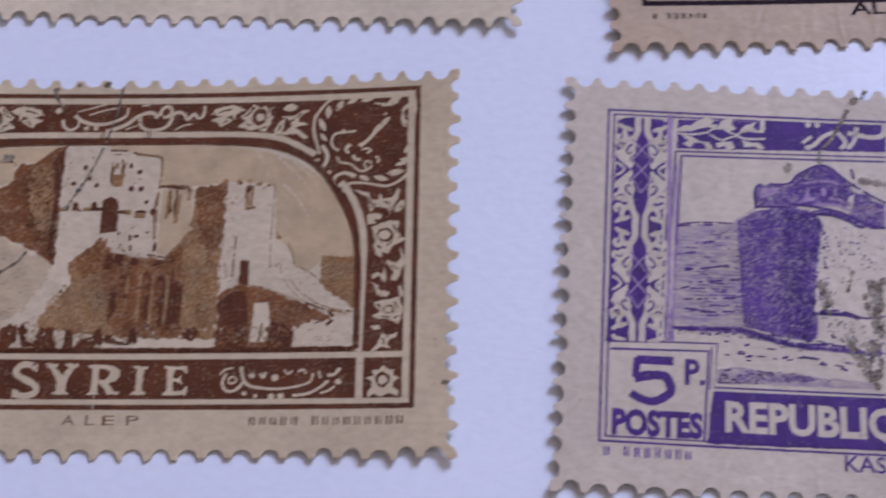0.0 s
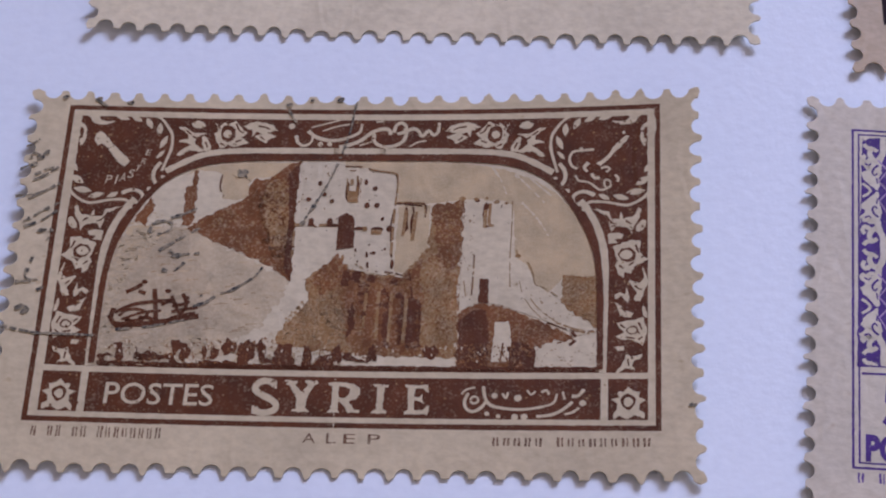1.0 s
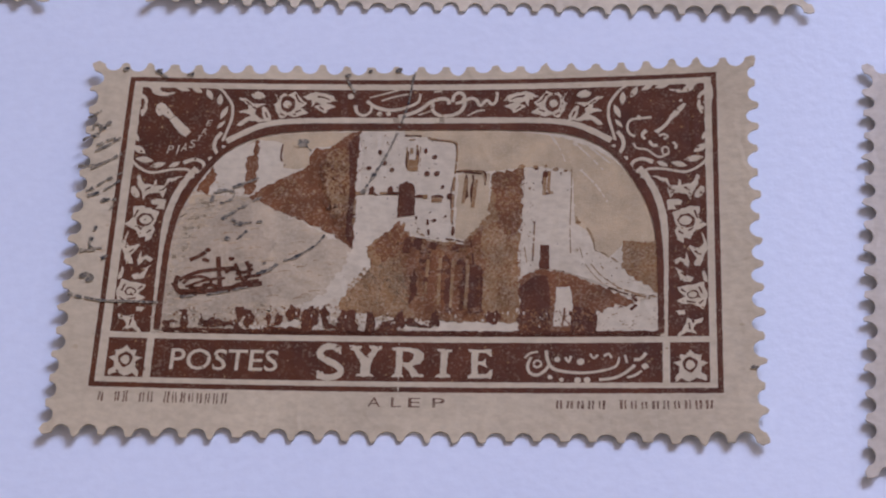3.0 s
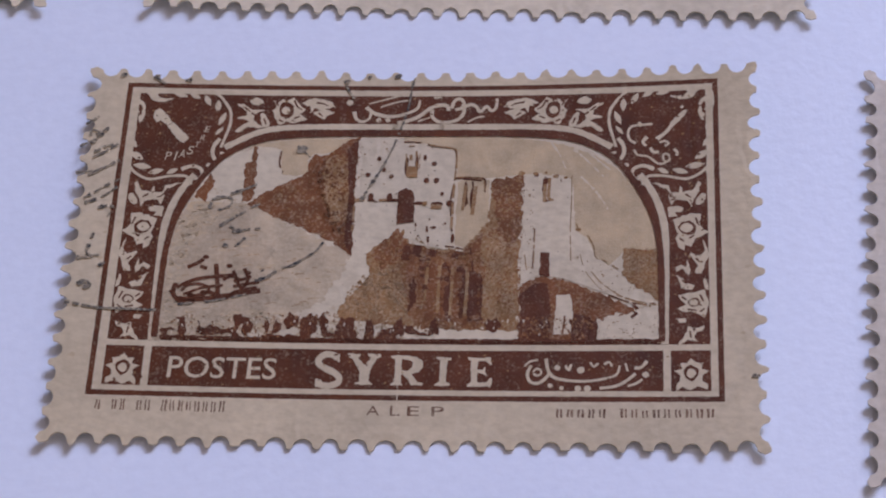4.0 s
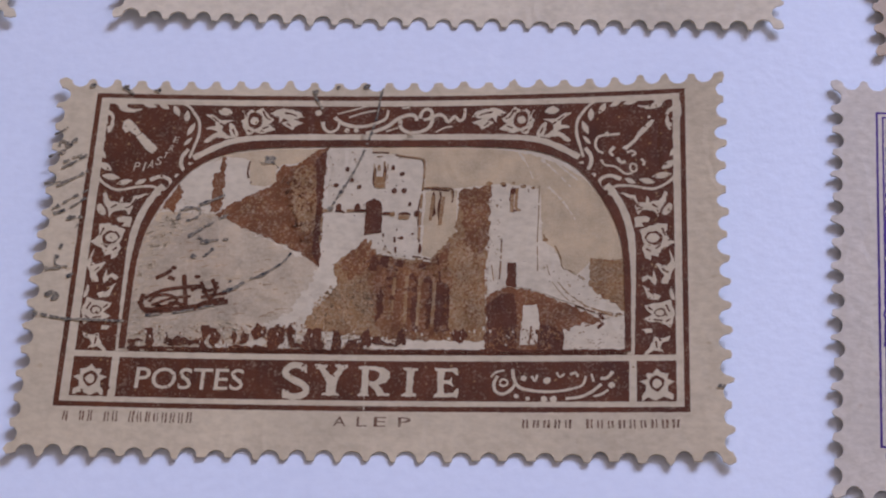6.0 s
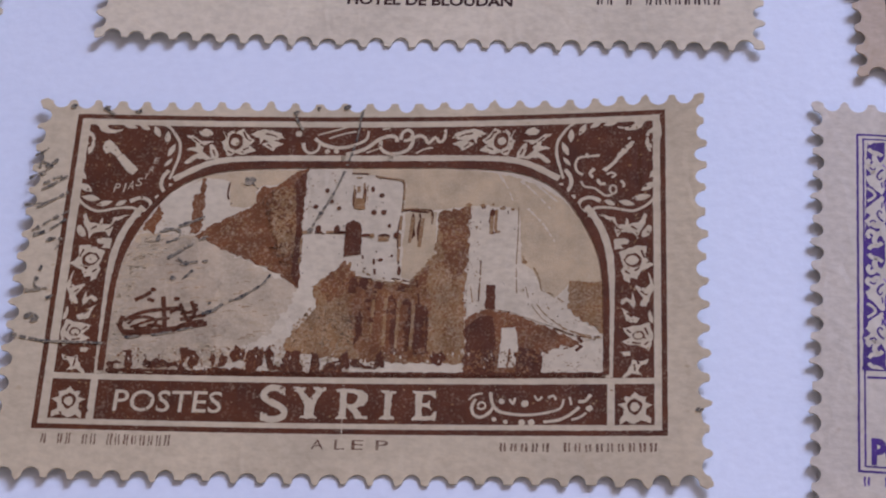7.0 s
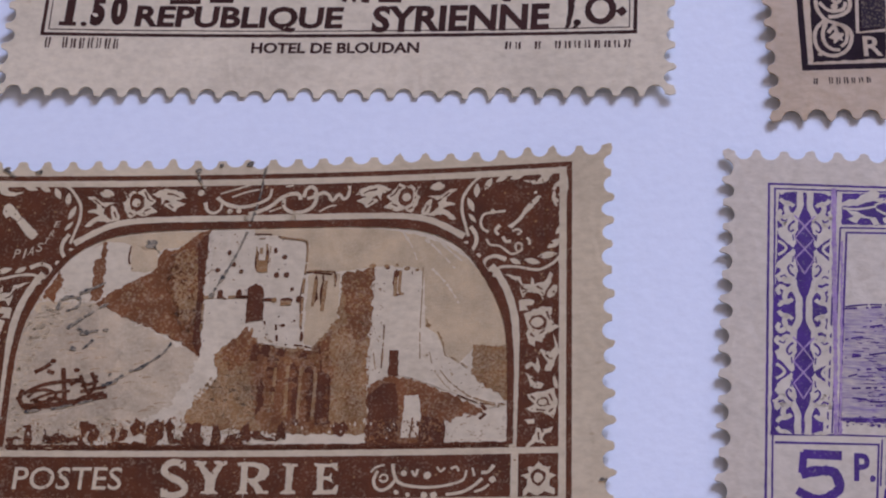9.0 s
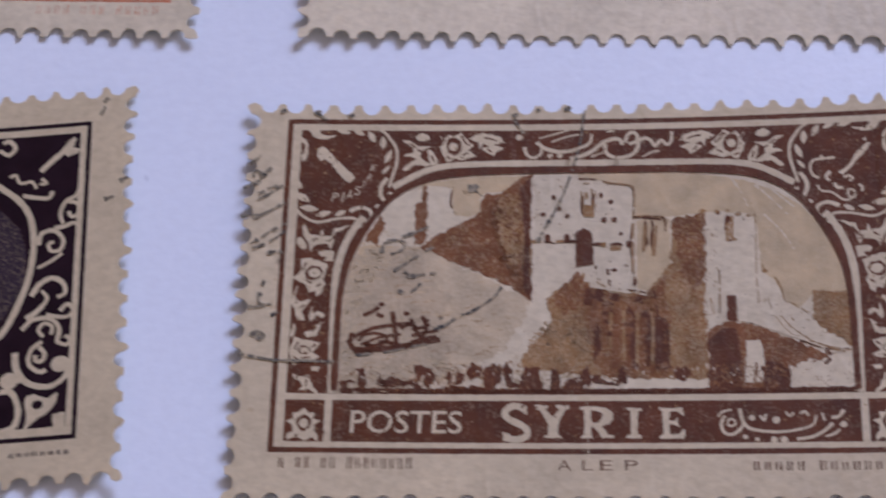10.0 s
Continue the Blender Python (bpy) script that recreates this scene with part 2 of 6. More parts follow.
# ---- drawing in millimetres on a stamp ----
class Stamp:
    """A perforated stamp: a frame of design millimetres, its paper edge, and the lift of its four corners."""

    def __init__(self, label, x, y, turn, edge, lift, base, paper):
        self.thing = tagged(new("postage_stamp"), label, "stamp", "stamps on the sheet")
        self.thing.matrix_world = pose(x * MM, y * MM, 0.00002, 0, 0, turn)
        self.edge, self.lift, self.base, self.paper = edge, lift, base, paper

    def height(self, u, v):
        x0, y0, x1, y1 = self.edge
        s, k = 2 * (u - x0) / (x1 - x0) - 1, (v - y0) / (y1 - y0)
        bl, br, tl, tr = self.lift
        side = (bl + (tl - bl) * k) if s < 0 else (br + (tr - br) * k)
        return self.base + side * s * s

    def settle(self, bm, layer):
        for v in bm.verts:
            v.co = Vector((v.co.x * MM, v.co.y * MM, (v.co.z + self.height(v.co.x, v.co.y) + layer * 0.006) * MM))

    def cut(self, bm):
        if not bm.verts:
            return
        for axis in (0, 1):
            lo, hi = min(v.co[axis] for v in bm.verts), max(v.co[axis] for v in bm.verts)
            for n in range(math.ceil(lo), math.floor(hi) + 1):
                at, way = [0, 0, 0], [0, 0, 0]
                at[axis], way[axis] = n + 0.0131, 1
                bmesh.ops.bisect_plane(bm, geom=bm.verts[:] + bm.edges[:] + bm.faces[:], plane_co=at, plane_no=way, dist=1e-5)

    def sheet_of_paper(self, seed, pitch=1.47, hole=0.57):
        """The paper with torn perforation teeth all round."""
        rnd = random.Random(seed)
        x0, y0, x1, y1 = self.edge
        corners = [(x0, y0), (x1, y0), (x1, y1), (x0, y1)]
        out = []
        for n in range(4):
            (ax, ay), (bx, by) = corners[n], corners[(n + 1) % 4]
            length = math.hypot(bx - ax, by - ay)
            ex, ey = (bx - ax) / length, (by - ay) / length
            count = round((length - 0.6) / pitch)
            step = (length - 0.6) / count
            for k in range(count):
                c = 0.3 + (k + 0.5) * step + rnd.uniform(-0.03, 0.03)
                r, deep = hole * rnd.uniform(0.82, 1.0), rnd.choice((0.40, 0.46, 0.50, 0.54, 0.58))
                for a in range(9):
                    w = math.pi * (1 - a / 8)
                    along, inward = c + r * math.cos(w), deep * math.sin(w) ** 1.1
                    out.append((ax + ex * along - ey * inward, ay + ey * along + ex * inward))
                if k < count - 1:
                    rise = rnd.choice((0.02, 0.07, 0.11, 0.15, 0.20))
                    for f in (0.16, 0.4, 0.62, 0.84):
                        along, inward = c + r + (step - 2 * r) * (f + rnd.uniform(-0.09, 0.09)), -rise * (0.35 + 0.65 * math.sin(math.pi * f)) * rnd.uniform(0.6, 1.2)
                        out.append((ax + ex * along - ey * inward, ay + ey * along + ex * inward))
            tip = rnd.uniform(0.08, 0.22)
            out.append((bx + ey * tip - ex * 0.16, by - ex * tip - ey * 0.16))
            tip = rnd.uniform(0.08, 0.22)
            out.append((bx + ex * tip + ey * 0.02, by + ey * tip - ex * 0.02))
            out.append((bx + ex * tip - ey * 0.16, by + ey * tip + ex * 0.16))
        bm = bmesh.new()
        filled(bm, out)
        self.cut(bm)
        top = bm.faces[:]
        made = bmesh.ops.extrude_face_region(bm, geom=top)
        for e in made["geom"]:
            if isinstance(e, bmesh.types.BMVert):
                e.co.z = 0.1
        bmesh.ops.recalc_face_normals(bm, faces=bm.faces[:])
        for f in bm.faces:
            f.smooth = abs(f.normal.z) > 0.9
        for e in bm.edges:
            e.smooth = all(f.smooth for f in e.link_faces)
        self.settle(bm, 0)
        part("paper", bm, self.paper, self.thing)

    def printed(self, name, pen, layer, mat, label="", parent=None):
        """One printed part from the shapes of a pen, on the paper's face."""
        bm = bmesh.new()
        for large in (True, False):
            for shape in pen:
                xs, ys = [p[0] for p in shape], [p[1] for p in shape]
                if (max(xs) - min(xs) > 1.3 or max(ys) - min(ys) > 1.3) == large:
                    if len(shape) > 4:
                        filled(bm, shape)
                    else:
                        bm.faces.new([bm.verts.new((x, y, 0)) for x, y in shape])
            if large:
                self.cut(bm)
        for f in bm.faces:
            f.normal_update()
            if f.normal.z < 0:
                f.normal_flip()
        for v in bm.verts:
            v.co.z = 0.1
        self.settle(bm, layer)
        return part(name, bm, mat, parent or self.thing, label)

    def pair(self, name, pen, width, layer, mat, label=""):
        """A printed part and its mirror image across the middle of the design."""
        self.printed(name, pen, layer, mat, label)
        self.printed(name, [[(width - x, y) for x, y in s] for s in pen], layer, mat, label)

    def singly(self, name, pen, layer, mat):
        for shape in pen:
            self.printed(name, [shape], layer, mat)

    def lettered(self, pen, layer, mat, label=""):
        """Each letter of a word as a part of its own: shapes that touch across their width belong together."""
        spans = []
        for shape in sorted(pen, key=lambda s: min(p[0] for p in s)):
            lo, hi = min(p[0] for p in shape), max(p[0] for p in shape)
            if spans and lo < spans[-1][0] - 0.01:
                spans[-1][0] = max(spans[-1][0], hi)
                spans[-1][1].append(shape)
            else:
                spans.append([hi, [shape]])
        for _, shapes in spans:
            self.printed("letter", shapes, layer, mat, label)

    def stuff(self, name, pen, layer, mat, label=""):
        tagged(self.printed(name, pen, layer, mat, label), kind="stuff")


def smooth_path(pts, closed=False, step=0.12):
    """A Catmull-Rom curve through the points, in short steps."""
    n, out = len(pts), []
    for i in range(n if closed else n - 1):
        if closed:
            p0, p1, p2, p3 = (pts[(i + k) % n] for k in (-1, 0, 1, 2))
        else:
            p0, p1, p2, p3 = (pts[min(max(i + k, 0), n - 1)] for k in (-1, 0, 1, 2))
        count = max(1, round(math.hypot(p2[0] - p1[0], p2[1] - p1[1]) / step))
        for k in range(count):
            t = k / count
            out.append(tuple(0.5 * (2 * b + (c - a) * t + (2 * a - 5 * b + 4 * c - d) * t * t + (3 * b - a - 3 * c + d) * t ** 3)
                             for a, b, c, d in zip(p0, p1, p2, p3)))
    return out if closed else out + [pts[-1]]


def uneven(x, y, k):
    n = noise.noise_vector(Vector((x * 4.3, y * 4.3, 0.5))) + 0.6 * noise.noise_vector(Vector((x * 11.0, y * 11.0, 3.5)))
    return x + k * n.x, y + k * n.y


def area(pen, pts, curved=False, rough=0.06):
    """A filled shape with slightly uneven printed edges."""
    if curved:
        pts = smooth_path(pts, True)
    else:
        dense = []
        for (ax, ay), (bx, by) in zip(pts, pts[1:] + pts[:1]):
            count = max(1, round(math.hypot(bx - ax, by - ay) / 0.14))
            dense += [(ax + (bx - ax) * k / count, ay + (by - ay) * k / count) for k in range(count)]
        pts = dense
    pen.append([uneven(x, y, rough) for x, y in pts])


def line(pen, pts, w=0.2, taper=1.0, closed=False, curved=True, rough=0.03, broken=0.0):
    """A drawn stroke; taper: its end's width over its start's; broken: share left out, as by a worn hand stamp."""
    path = smooth_path(pts, closed) if curved else pts
    n = len(path)
    if n < 2:
        return
    left, right = [], []
    for i, (x, y) in enumerate(path):
        (ax, ay), (bx, by) = (path[(i - 1) % n], path[(i + 1) % n]) if closed else (path[max(i - 1, 0)], path[min(i + 1, n - 1)])
        d = math.hypot(bx - ax, by - ay) or 1.0
        nx, ny = -(by - ay) / d, (bx - ax) / d
        h = 0.5 * w * (1 + (taper - 1) * i / (n - 1)) * (1 + rough * (6 * noise.noise((x * 3.7, y * 3.7, 2.0)) + 5 * noise.noise((x * 10.0, y * 10.0, 5.0))))
        left.append((x + nx * h, y + ny * h))
        right.append((x - nx * h, y - ny * h))
    for i in range(n if closed else n - 1):
        j = (i + 1) % n
        if broken and noise.noise((path[i][0] * 2.9, path[i][1] * 2.9, 7.0)) < broken - 0.5:
            continue
        pen.append([right[i], right[j], left[j], left[i]])


def dot(pen, x, y, rx, ry=None, turn=0.0, sides=14):
    ry = ry or rx
    c, s = math.cos(radians(turn)), math.sin(radians(turn))
    ring = [(rx * math.cos(2 * math.pi * k / sides), ry * math.sin(2 * math.pi * k / sides)) for k in range(sides)]
    pen.append([uneven(x + a * c - b * s, y + a * s + b * c, 0.03) for a, b in ring])


def box(pen, x0, y0, x1, y1, rough=0.02):
    area(pen, [(x0, y0), (x1, y0), (x1, y1), (x0, y1)], rough=rough)


def rim(pen, x0, y0, x1, y1, w):
    """The outline of a rectangle, w wide, inside it."""
    box(pen, x0, y0, x1, y0 + w)
    box(pen, x0, y1 - w, x1, y1)
    box(pen, x0, y0 + w, x0 + w, y1 - w)
    box(pen, x1 - w, y0 + w, x1, y1 - w)


def lens(pen, x, y, length, wide, turn):
    """A small leaf, pointed at both ends."""
    c, s = math.cos(radians(turn)), math.sin(radians(turn))
    side = [(length * (k / 4 - 1), wide * math.sin(math.pi * k / 8)) for k in range(9)]
    pts = side + [(a, -b) for a, b in side[-2:0:-1]]
    pen.append([(x + a * c - b * s, y + a * s + b * c) for a, b in pts])


def inside(x, y, outline):
    hit = False
    for (ax, ay), (bx, by) in zip(outline, outline[1:] + outline[:1]):
        if (ay > y) != (by > y) and x < ax + (y - ay) * (bx - ax) / (by - ay):
            hit = not hit
    return hit


def stipple(pen, outline, count, seed, big=0.16, flat=1.0):
    """Small uneven blots strewn inside an outline, as in a coarse photographic print."""
    rnd = random.Random(seed)
    xs, ys = [p[0] for p in outline], [p[1] for p in outline]
    for _ in range(count):
        x, y = rnd.uniform(min(xs), max(xs)), rnd.uniform(min(ys), max(ys))
        if inside(x, y, outline) and noise.noise((x * 0.9, y * 0.9, seed)) > -0.25:
            r = rnd.uniform(0.03, big)
            dot(pen, x, y, r, r * flat * rnd.uniform(0.5, 1.1), rnd.uniform(0, 180) if flat == 1.0 else rnd.uniform(-8, 8), 7)


def mirrored(pen, width):
    """Adds the mirror image of all shapes across the middle of a design of that width."""
    pen += [[(width - x, y) for x, y in shape] for shape in pen]
    return pen


def word(pen, text, x0, y0, x1, y1, bold=0.0, lean=0.0, drop=0.0):
    """Text in the built-in font, fitted to a box; drop: how far its right end hangs lower."""
    curve = bpy.data.curves.new("word", "FONT")
    curve.body, curve.offset, curve.resolution_u = text, bold, 3
    ob = new("word", curve)
    me = bpy.data.meshes.new_from_object(ob.evaluated_get(bpy.context.evaluated_depsgraph_get()))
    xs, ys = [v.co.x for v in me.vertices], [v.co.y for v in me.vertices]
    ax, bx, ay, by = min(xs), max(xs), min(ys), max(ys)
    for f in me.polygons:
        shape = []
        for i in f.vertices:
            p, q = (me.vertices[i].co.x - ax) / (bx - ax), (me.vertices[i].co.y - ay) / (by - ay)
            shape.append(uneven(x0 + p * (x1 - x0) + lean * q, y0 + q * (y1 - y0) - drop * p, 0.02))
        pen.append(shape)
    bpy.data.objects.remove(ob)
    bpy.data.curves.remove(curve)
    bpy.data.meshes.remove(me)


def bars(pen, x0, y0, x1, y1, count, seed, gaps=(), drop=0.0):
    """Small upright bars in place of a line of writing."""
    rnd = random.Random(seed)
    step = (x1 - x0) / count
    for k in range(count):
        if k not in gaps:
            a, d, high = x0 + k * step, drop * k / count, rnd.uniform(0.86, 1.0) * (y1 - y0)
            for f in (0.08, 0.46):
                box(pen, a + step * f, y0 - d, a + step * (f + rnd.uniform(0.16, 0.24)), y0 - d + high, 0.05)


# ---- brown citadel stamp ----
W, H = 34.3, 19.98
main = Stamp("brown one piastre stamp with citadel view, postmarked, on white sheet", -0.1, -0.38, 0, (-2.15, -2.75, 36.35, 20.85), (0.45, 0.35, 0.55, 1.05), 0.07, paper_main)
main.sheet_of_paper(3)

pen = []
rim(pen, 0, 0, W - 0.1, H, 0.3)
box(pen, 0.8, 3.33, W - 0.8, H - 0.7)
for x0, x1 in ((0.8, 2.9), (3.3, W - 3.3), (W - 2.9, W - 0.8)):
    box(pen, x0, 0.62, x1, 2.97)
main.printed("border", pen, 1, ink_brown)

# the arched opening of the view, and the pale line that runs round it
ARCH = [(3.48, 3.49), (3.49, 7.61), (3.58, 9.40), (3.84, 10.86), (4.31, 12.16), (5.05, 13.55), (6.00, 14.81), (7.13, 15.62), (8.39, 16.13), (9.85, 16.38), (11.80, 16.52), (14.41, 16.57)]
arch = ARCH + [(W - x, y) for x, y in ARCH[::-1]]
pen = []
area(pen, smooth_path(arch))
main.printed("view_ground", pen, 2, paper_view, "pale paper showing in the arched view")

pen = []
line(pen, [(3.21, 3.34), (3.13, 8.31), (3.17, 10.48), (3.57, 12.14), (4.19, 13.38), (4.53, 13.84)], 0.4)
line(pen, [(6.07, 15.68), (7.22, 16.38), (8.17, 16.82), (9.46, 17.07), (11.75, 17.17), (16.01, 17.19)], 0.38)
line(pen, [(W / 2 - 1.5, H - 2.78), (W / 2, H - 2.8)], 0.38)
main.pair("arch_line", pen, W, 2, paper_main)

# corner wreaths
def wreath(pen):
    """The pale corner work of the upper right corner: two curled leaves, beads of a rope, scrolls where it meets the arch."""
    area(pen, [(31.48, 19.00), (32.31, 18.96), (32.47, 19.14), (32.35, 19.45), (32.57, 19.66), (33.08, 19.60), (33.60, 19.72), (33.40, 19.42), (33.01, 19.18), (32.82, 18.82), (32.46, 18.69), (31.86, 18.76)])
    area(pen, [(33.78, 19.40), (33.97, 19.05), (34.02, 18.37), (33.92, 17.93), (33.63, 17.83), (33.41, 17.99), (33.63, 18.17), (33.64, 18.47), (33.42, 18.52), (33.25, 18.19), (33.28, 17.81), (33.47, 17.66), (33.40, 17.25), (33.24, 17.29), (33.09, 17.79), (33.07, 18.35), (33.26, 18.68), (33.52, 18.85), (33.68, 19.22)])
    for x, y, length, wide, turn in ((29.52, 18.87, 0.40, 0.15, 62), (30.29, 19.18, 0.40, 0.14, 32), (31.13, 19.21, 0.42, 0.13, 14), (28.87, 18.48, 0.42, 0.15, 88), (28.55, 17.62, 0.46, 0.14, 112),
                                     (28.65, 16.79, 0.34, 0.10, 128), (33.64, 16.83, 0.42, 0.15, 88), (33.56, 15.87, 0.38, 0.15, 50), (33.23, 15.01, 0.44, 0.18, 34), (32.85, 14.33, 0.52, 0.17, 8),
                                     (32.03, 14.00, 0.44, 0.15, -16), (31.09, 14.04, 0.34, 0.13, -28)):
        lens(pen, x, y, length * 1.08, wide * 1.2, turn)
    line(pen, [(30.00, 19.46), (29.29, 19.42), (28.78, 19.13), (28.39, 18.62), (28.10, 18.06), (28.07, 17.23), (28.27, 16.39), (28.46, 15.68)], 0.17)
    line(pen, [(28.56, 16.27), (28.85, 15.81), (28.91, 15.33), (28.72, 14.89), (28.44, 14.75), (28.21, 14.98), (28.24, 15.28), (28.47, 15.31)], 0.25, 0.7)
    dot(pen, 29.04, 14.48, 0.15)
    line(pen, [(30.58, 14.17), (29.99, 14.41), (29.48, 14.24), (29.35, 13.84), (29.57, 13.58), (29.89, 13.64), (29.83, 13.86)], 0.25, 0.7)
    line(pen, [(29.92, 13.17), (30.24, 13.71), (31.18, 13.71), (31.96, 13.53), (32.52, 13.51), (33.25, 13.92), (33.70, 14.55), (33.84, 15.35)], 0.17)
    area(pen, [(33.90, 15.42), (33.69, 14.40), (33.44, 13.91), (33.59, 13.69), (33.89, 13.24)])


pen = []
wreath(pen)
main.pair("corner_wreath", pen, W, 2, paper_main, "pale leafy corner wreath")
pen = []
area(pen, [(1.74, 18.06), (2.02, 18.26), (2.38, 17.96), (2.88, 17.35), (2.68, 17.08), (2.18, 17.41), (1.93, 17.33), (1.73, 17.56)])
area(pen, [(2.62, 17.00), (2.92, 17.28), (3.98, 16.31), (3.66, 15.92), (3.23, 16.21)])
for c, x, y in (("P", 2.83, 15.05), ("I", 3.26, 15.06), ("A", 3.64, 15.22), ("S", 4.07, 15.46), ("T", 4.42, 15.85), ("R", 4.70, 16.32), ("E", 4.91, 16.90)):
    high, wide = (0.28, 0.17) if c in "PIAS" else (0.19, 0.14)
    word(pen, c, x - (0.05 if c == "I" else wide), y - high, x + (0.05 if c == "I" else wide), y + high, 0.0, 0.10)
main.printed("numeral", pen, 2, paper_main)
pen = []
area(pen, [(30.66, 16.19), (30.88, 16.07), (31.33, 16.50), (31.97, 17.21), (32.49, 17.93), (32.30, 17.98), (31.72, 17.45), (31.20, 16.65)])
line(pen, [(30.51, 17.13), (29.87, 17.08), (29.32, 16.99), (29.13, 16.55), (29.26, 16.10), (29.58, 15.90)], 0.15)
line(pen, [(29.74, 17.27), (29.90, 17.00)], 0.22)
line(pen, [(30.21, 16.28), (29.96, 15.96), (30.15, 15.69)], 0.24, 0.6)
line(pen, [(30.37, 15.57), (30.56, 15.27), (30.84, 15.29)], 0.20)
line(pen, [(29.48, 15.46), (29.67, 15.12), (30.24, 14.99), (30.81, 14.52), (31.19, 14.55), (31.38, 14.69)], 0.13)
line(pen, [(31.13, 15.10), (31.32, 15.13), (31.47, 14.94), (31.41, 14.68), (31.19, 14.66), (31.09, 14.88)], 0.13, closed=True)
line(pen, [(30.91, 15.88), (31.17, 15.98), (31.42, 15.82), (31.19, 15.65)], 0.14)
line(pen, [(31.70, 15.44), (31.88, 15.21), (31.82, 15.00)], 0.16)
dot(pen, 32.17, 18.17, 0.10)
main.printed("numeral", pen, 2, paper_main)


# foliage of the bands
pen, heart, eye = [], [], []
area(pen, [(6.49, 18.59), (6.88, 18.68), (7.38, 18.29), (8.18, 18.23), (7.60, 17.99), (7.58, 17.52), (7.94, 17.22), (8.73, 17.12), (7.82, 16.99), (7.29, 17.10), (6.80, 16.70), (6.56, 16.82), (6.88, 17.21), (7.32, 17.44), (7.05, 17.59), (6.54, 17.66), (6.83, 17.82), (7.22, 17.87), (7.12, 18.21)], rough=0.08)
area(pen, [(7.26, 18.92), (7.64, 19.12), (7.99, 18.93), (8.04, 18.69), (7.68, 18.61), (7.41, 18.68)], True)
area(pen, [(7.99, 18.07), (8.28, 17.84), (8.56, 17.23), (8.18, 17.11), (7.97, 17.53)], True)
area(pen, [(8.64, 19.05), (8.82, 18.47), (8.61, 18.16), (8.82, 17.70), (9.09, 17.24), (9.49, 17.47), (10.09, 17.40), (10.70, 17.68), (10.17, 18.06), (10.55, 18.34), (10.08, 18.80), (9.82, 19.14), (9.47, 18.95), (9.10, 19.06), (8.89, 18.78)], rough=0.09)
heart += [[uneven(x, y, 0.09) for x, y in smooth_path([(9.01, 18.55), (9.32, 18.83), (9.69, 18.71), (9.86, 18.25), (9.73, 17.82), (9.34, 17.70), (9.06, 18.01)], True)]]
dot(eye, 9.40, 18.25, 0.25, 0.27)
area(pen, [(10.22, 18.76), (10.95, 19.16), (11.48, 19.08), (12.10, 18.81), (12.32, 18.50), (11.67, 18.35), (12.27, 18.19), (11.80, 17.88), (11.65, 17.65), (11.24, 17.92), (10.99, 18.11), (11.38, 18.27), (11.04, 18.42), (10.83, 18.11), (10.82, 18.61)], rough=0.09)
main.pair("top_foliage", pen, W, 2, paper_main, "pale scrolling foliage")

pen = []
area(pen, [(30.39, 13.30), (30.86, 13.25), (31.36, 13.05), (31.55, 12.68), (31.92, 12.60), (32.02, 13.06), (32.17, 12.66), (32.61, 12.72), (32.86, 12.99), (32.99, 13.31), (33.14, 13.20), (33.10, 12.73), (32.79, 12.21), (32.62, 11.68), (32.47, 11.93), (32.16, 12.16), (31.79, 12.17), (31.54, 11.86), (31.42, 12.18), (31.36, 12.62), (31.05, 12.99)], rough=0.09)
area(pen, [(33.26, 12.58), (33.41, 12.40), (33.34, 12.08), (33.09, 11.80), (32.87, 11.88), (33.00, 12.27)], True)
area(pen, [(31.29, 11.72), (31.79, 11.78), (32.19, 11.66), (32.06, 11.38), (31.69, 11.39), (31.81, 11.10), (31.38, 11.11)], rough=0.08)
area(pen, [(31.59, 10.89), (32.09, 11.16), (32.59, 11.29), (33.17, 11.20), (33.07, 10.71), (33.25, 10.31), (33.56, 10.13), (33.15, 9.86), (32.75, 9.66), (32.59, 9.18), (32.28, 9.32), (32.19, 8.94), (31.88, 9.27), (31.67, 9.69), (31.83, 10.04), (31.71, 10.39)], rough=0.09)
heart += [[uneven(x, y, 0.08) for x, y in smooth_path([(31.87, 10.46), (32.09, 10.77), (32.55, 10.79), (32.82, 10.47), (32.76, 10.05), (32.38, 9.92), (32.02, 10.07)], True)]]
dot(eye, 32.33, 10.38, 0.35, 0.30)
area(pen, [(33.21, 9.61), (33.42, 9.22), (33.50, 8.66), (33.24, 7.98), (33.08, 7.47), (32.75, 7.61), (32.88, 8.13), (32.43, 8.69), (32.55, 8.83), (33.04, 8.68), (33.29, 8.95)], rough=0.08)
area(pen, [(31.65, 7.85), (31.99, 8.11), (32.27, 7.97), (32.36, 8.38), (32.48, 7.79), (32.44, 7.45), (32.05, 7.87), (31.81, 7.70)], rough=0.08)
area(pen, [(31.71, 7.46), (32.11, 7.32), (32.22, 7.04), (32.74, 6.82), (32.52, 6.59), (32.04, 6.67), (31.92, 7.05)], rough=0.08)
area(pen, [(33.26, 7.39), (33.44, 6.94), (33.46, 6.57), (33.25, 6.68)], True)
area(pen, [(31.82, 6.23), (32.34, 6.35), (32.82, 6.41), (33.28, 6.57), (33.39, 5.99), (33.45, 5.59), (33.22, 4.95), (32.86, 5.06), (32.57, 5.26), (32.02, 5.31), (31.75, 5.48), (32.21, 5.68), (31.97, 6.02)], rough=0.09)
heart += [[uneven(x, y, 0.08) for x, y in smooth_path([(32.36, 5.88), (32.58, 6.08), (32.91, 6.04), (33.03, 5.76), (32.81, 5.53), (32.48, 5.57)], True)]]
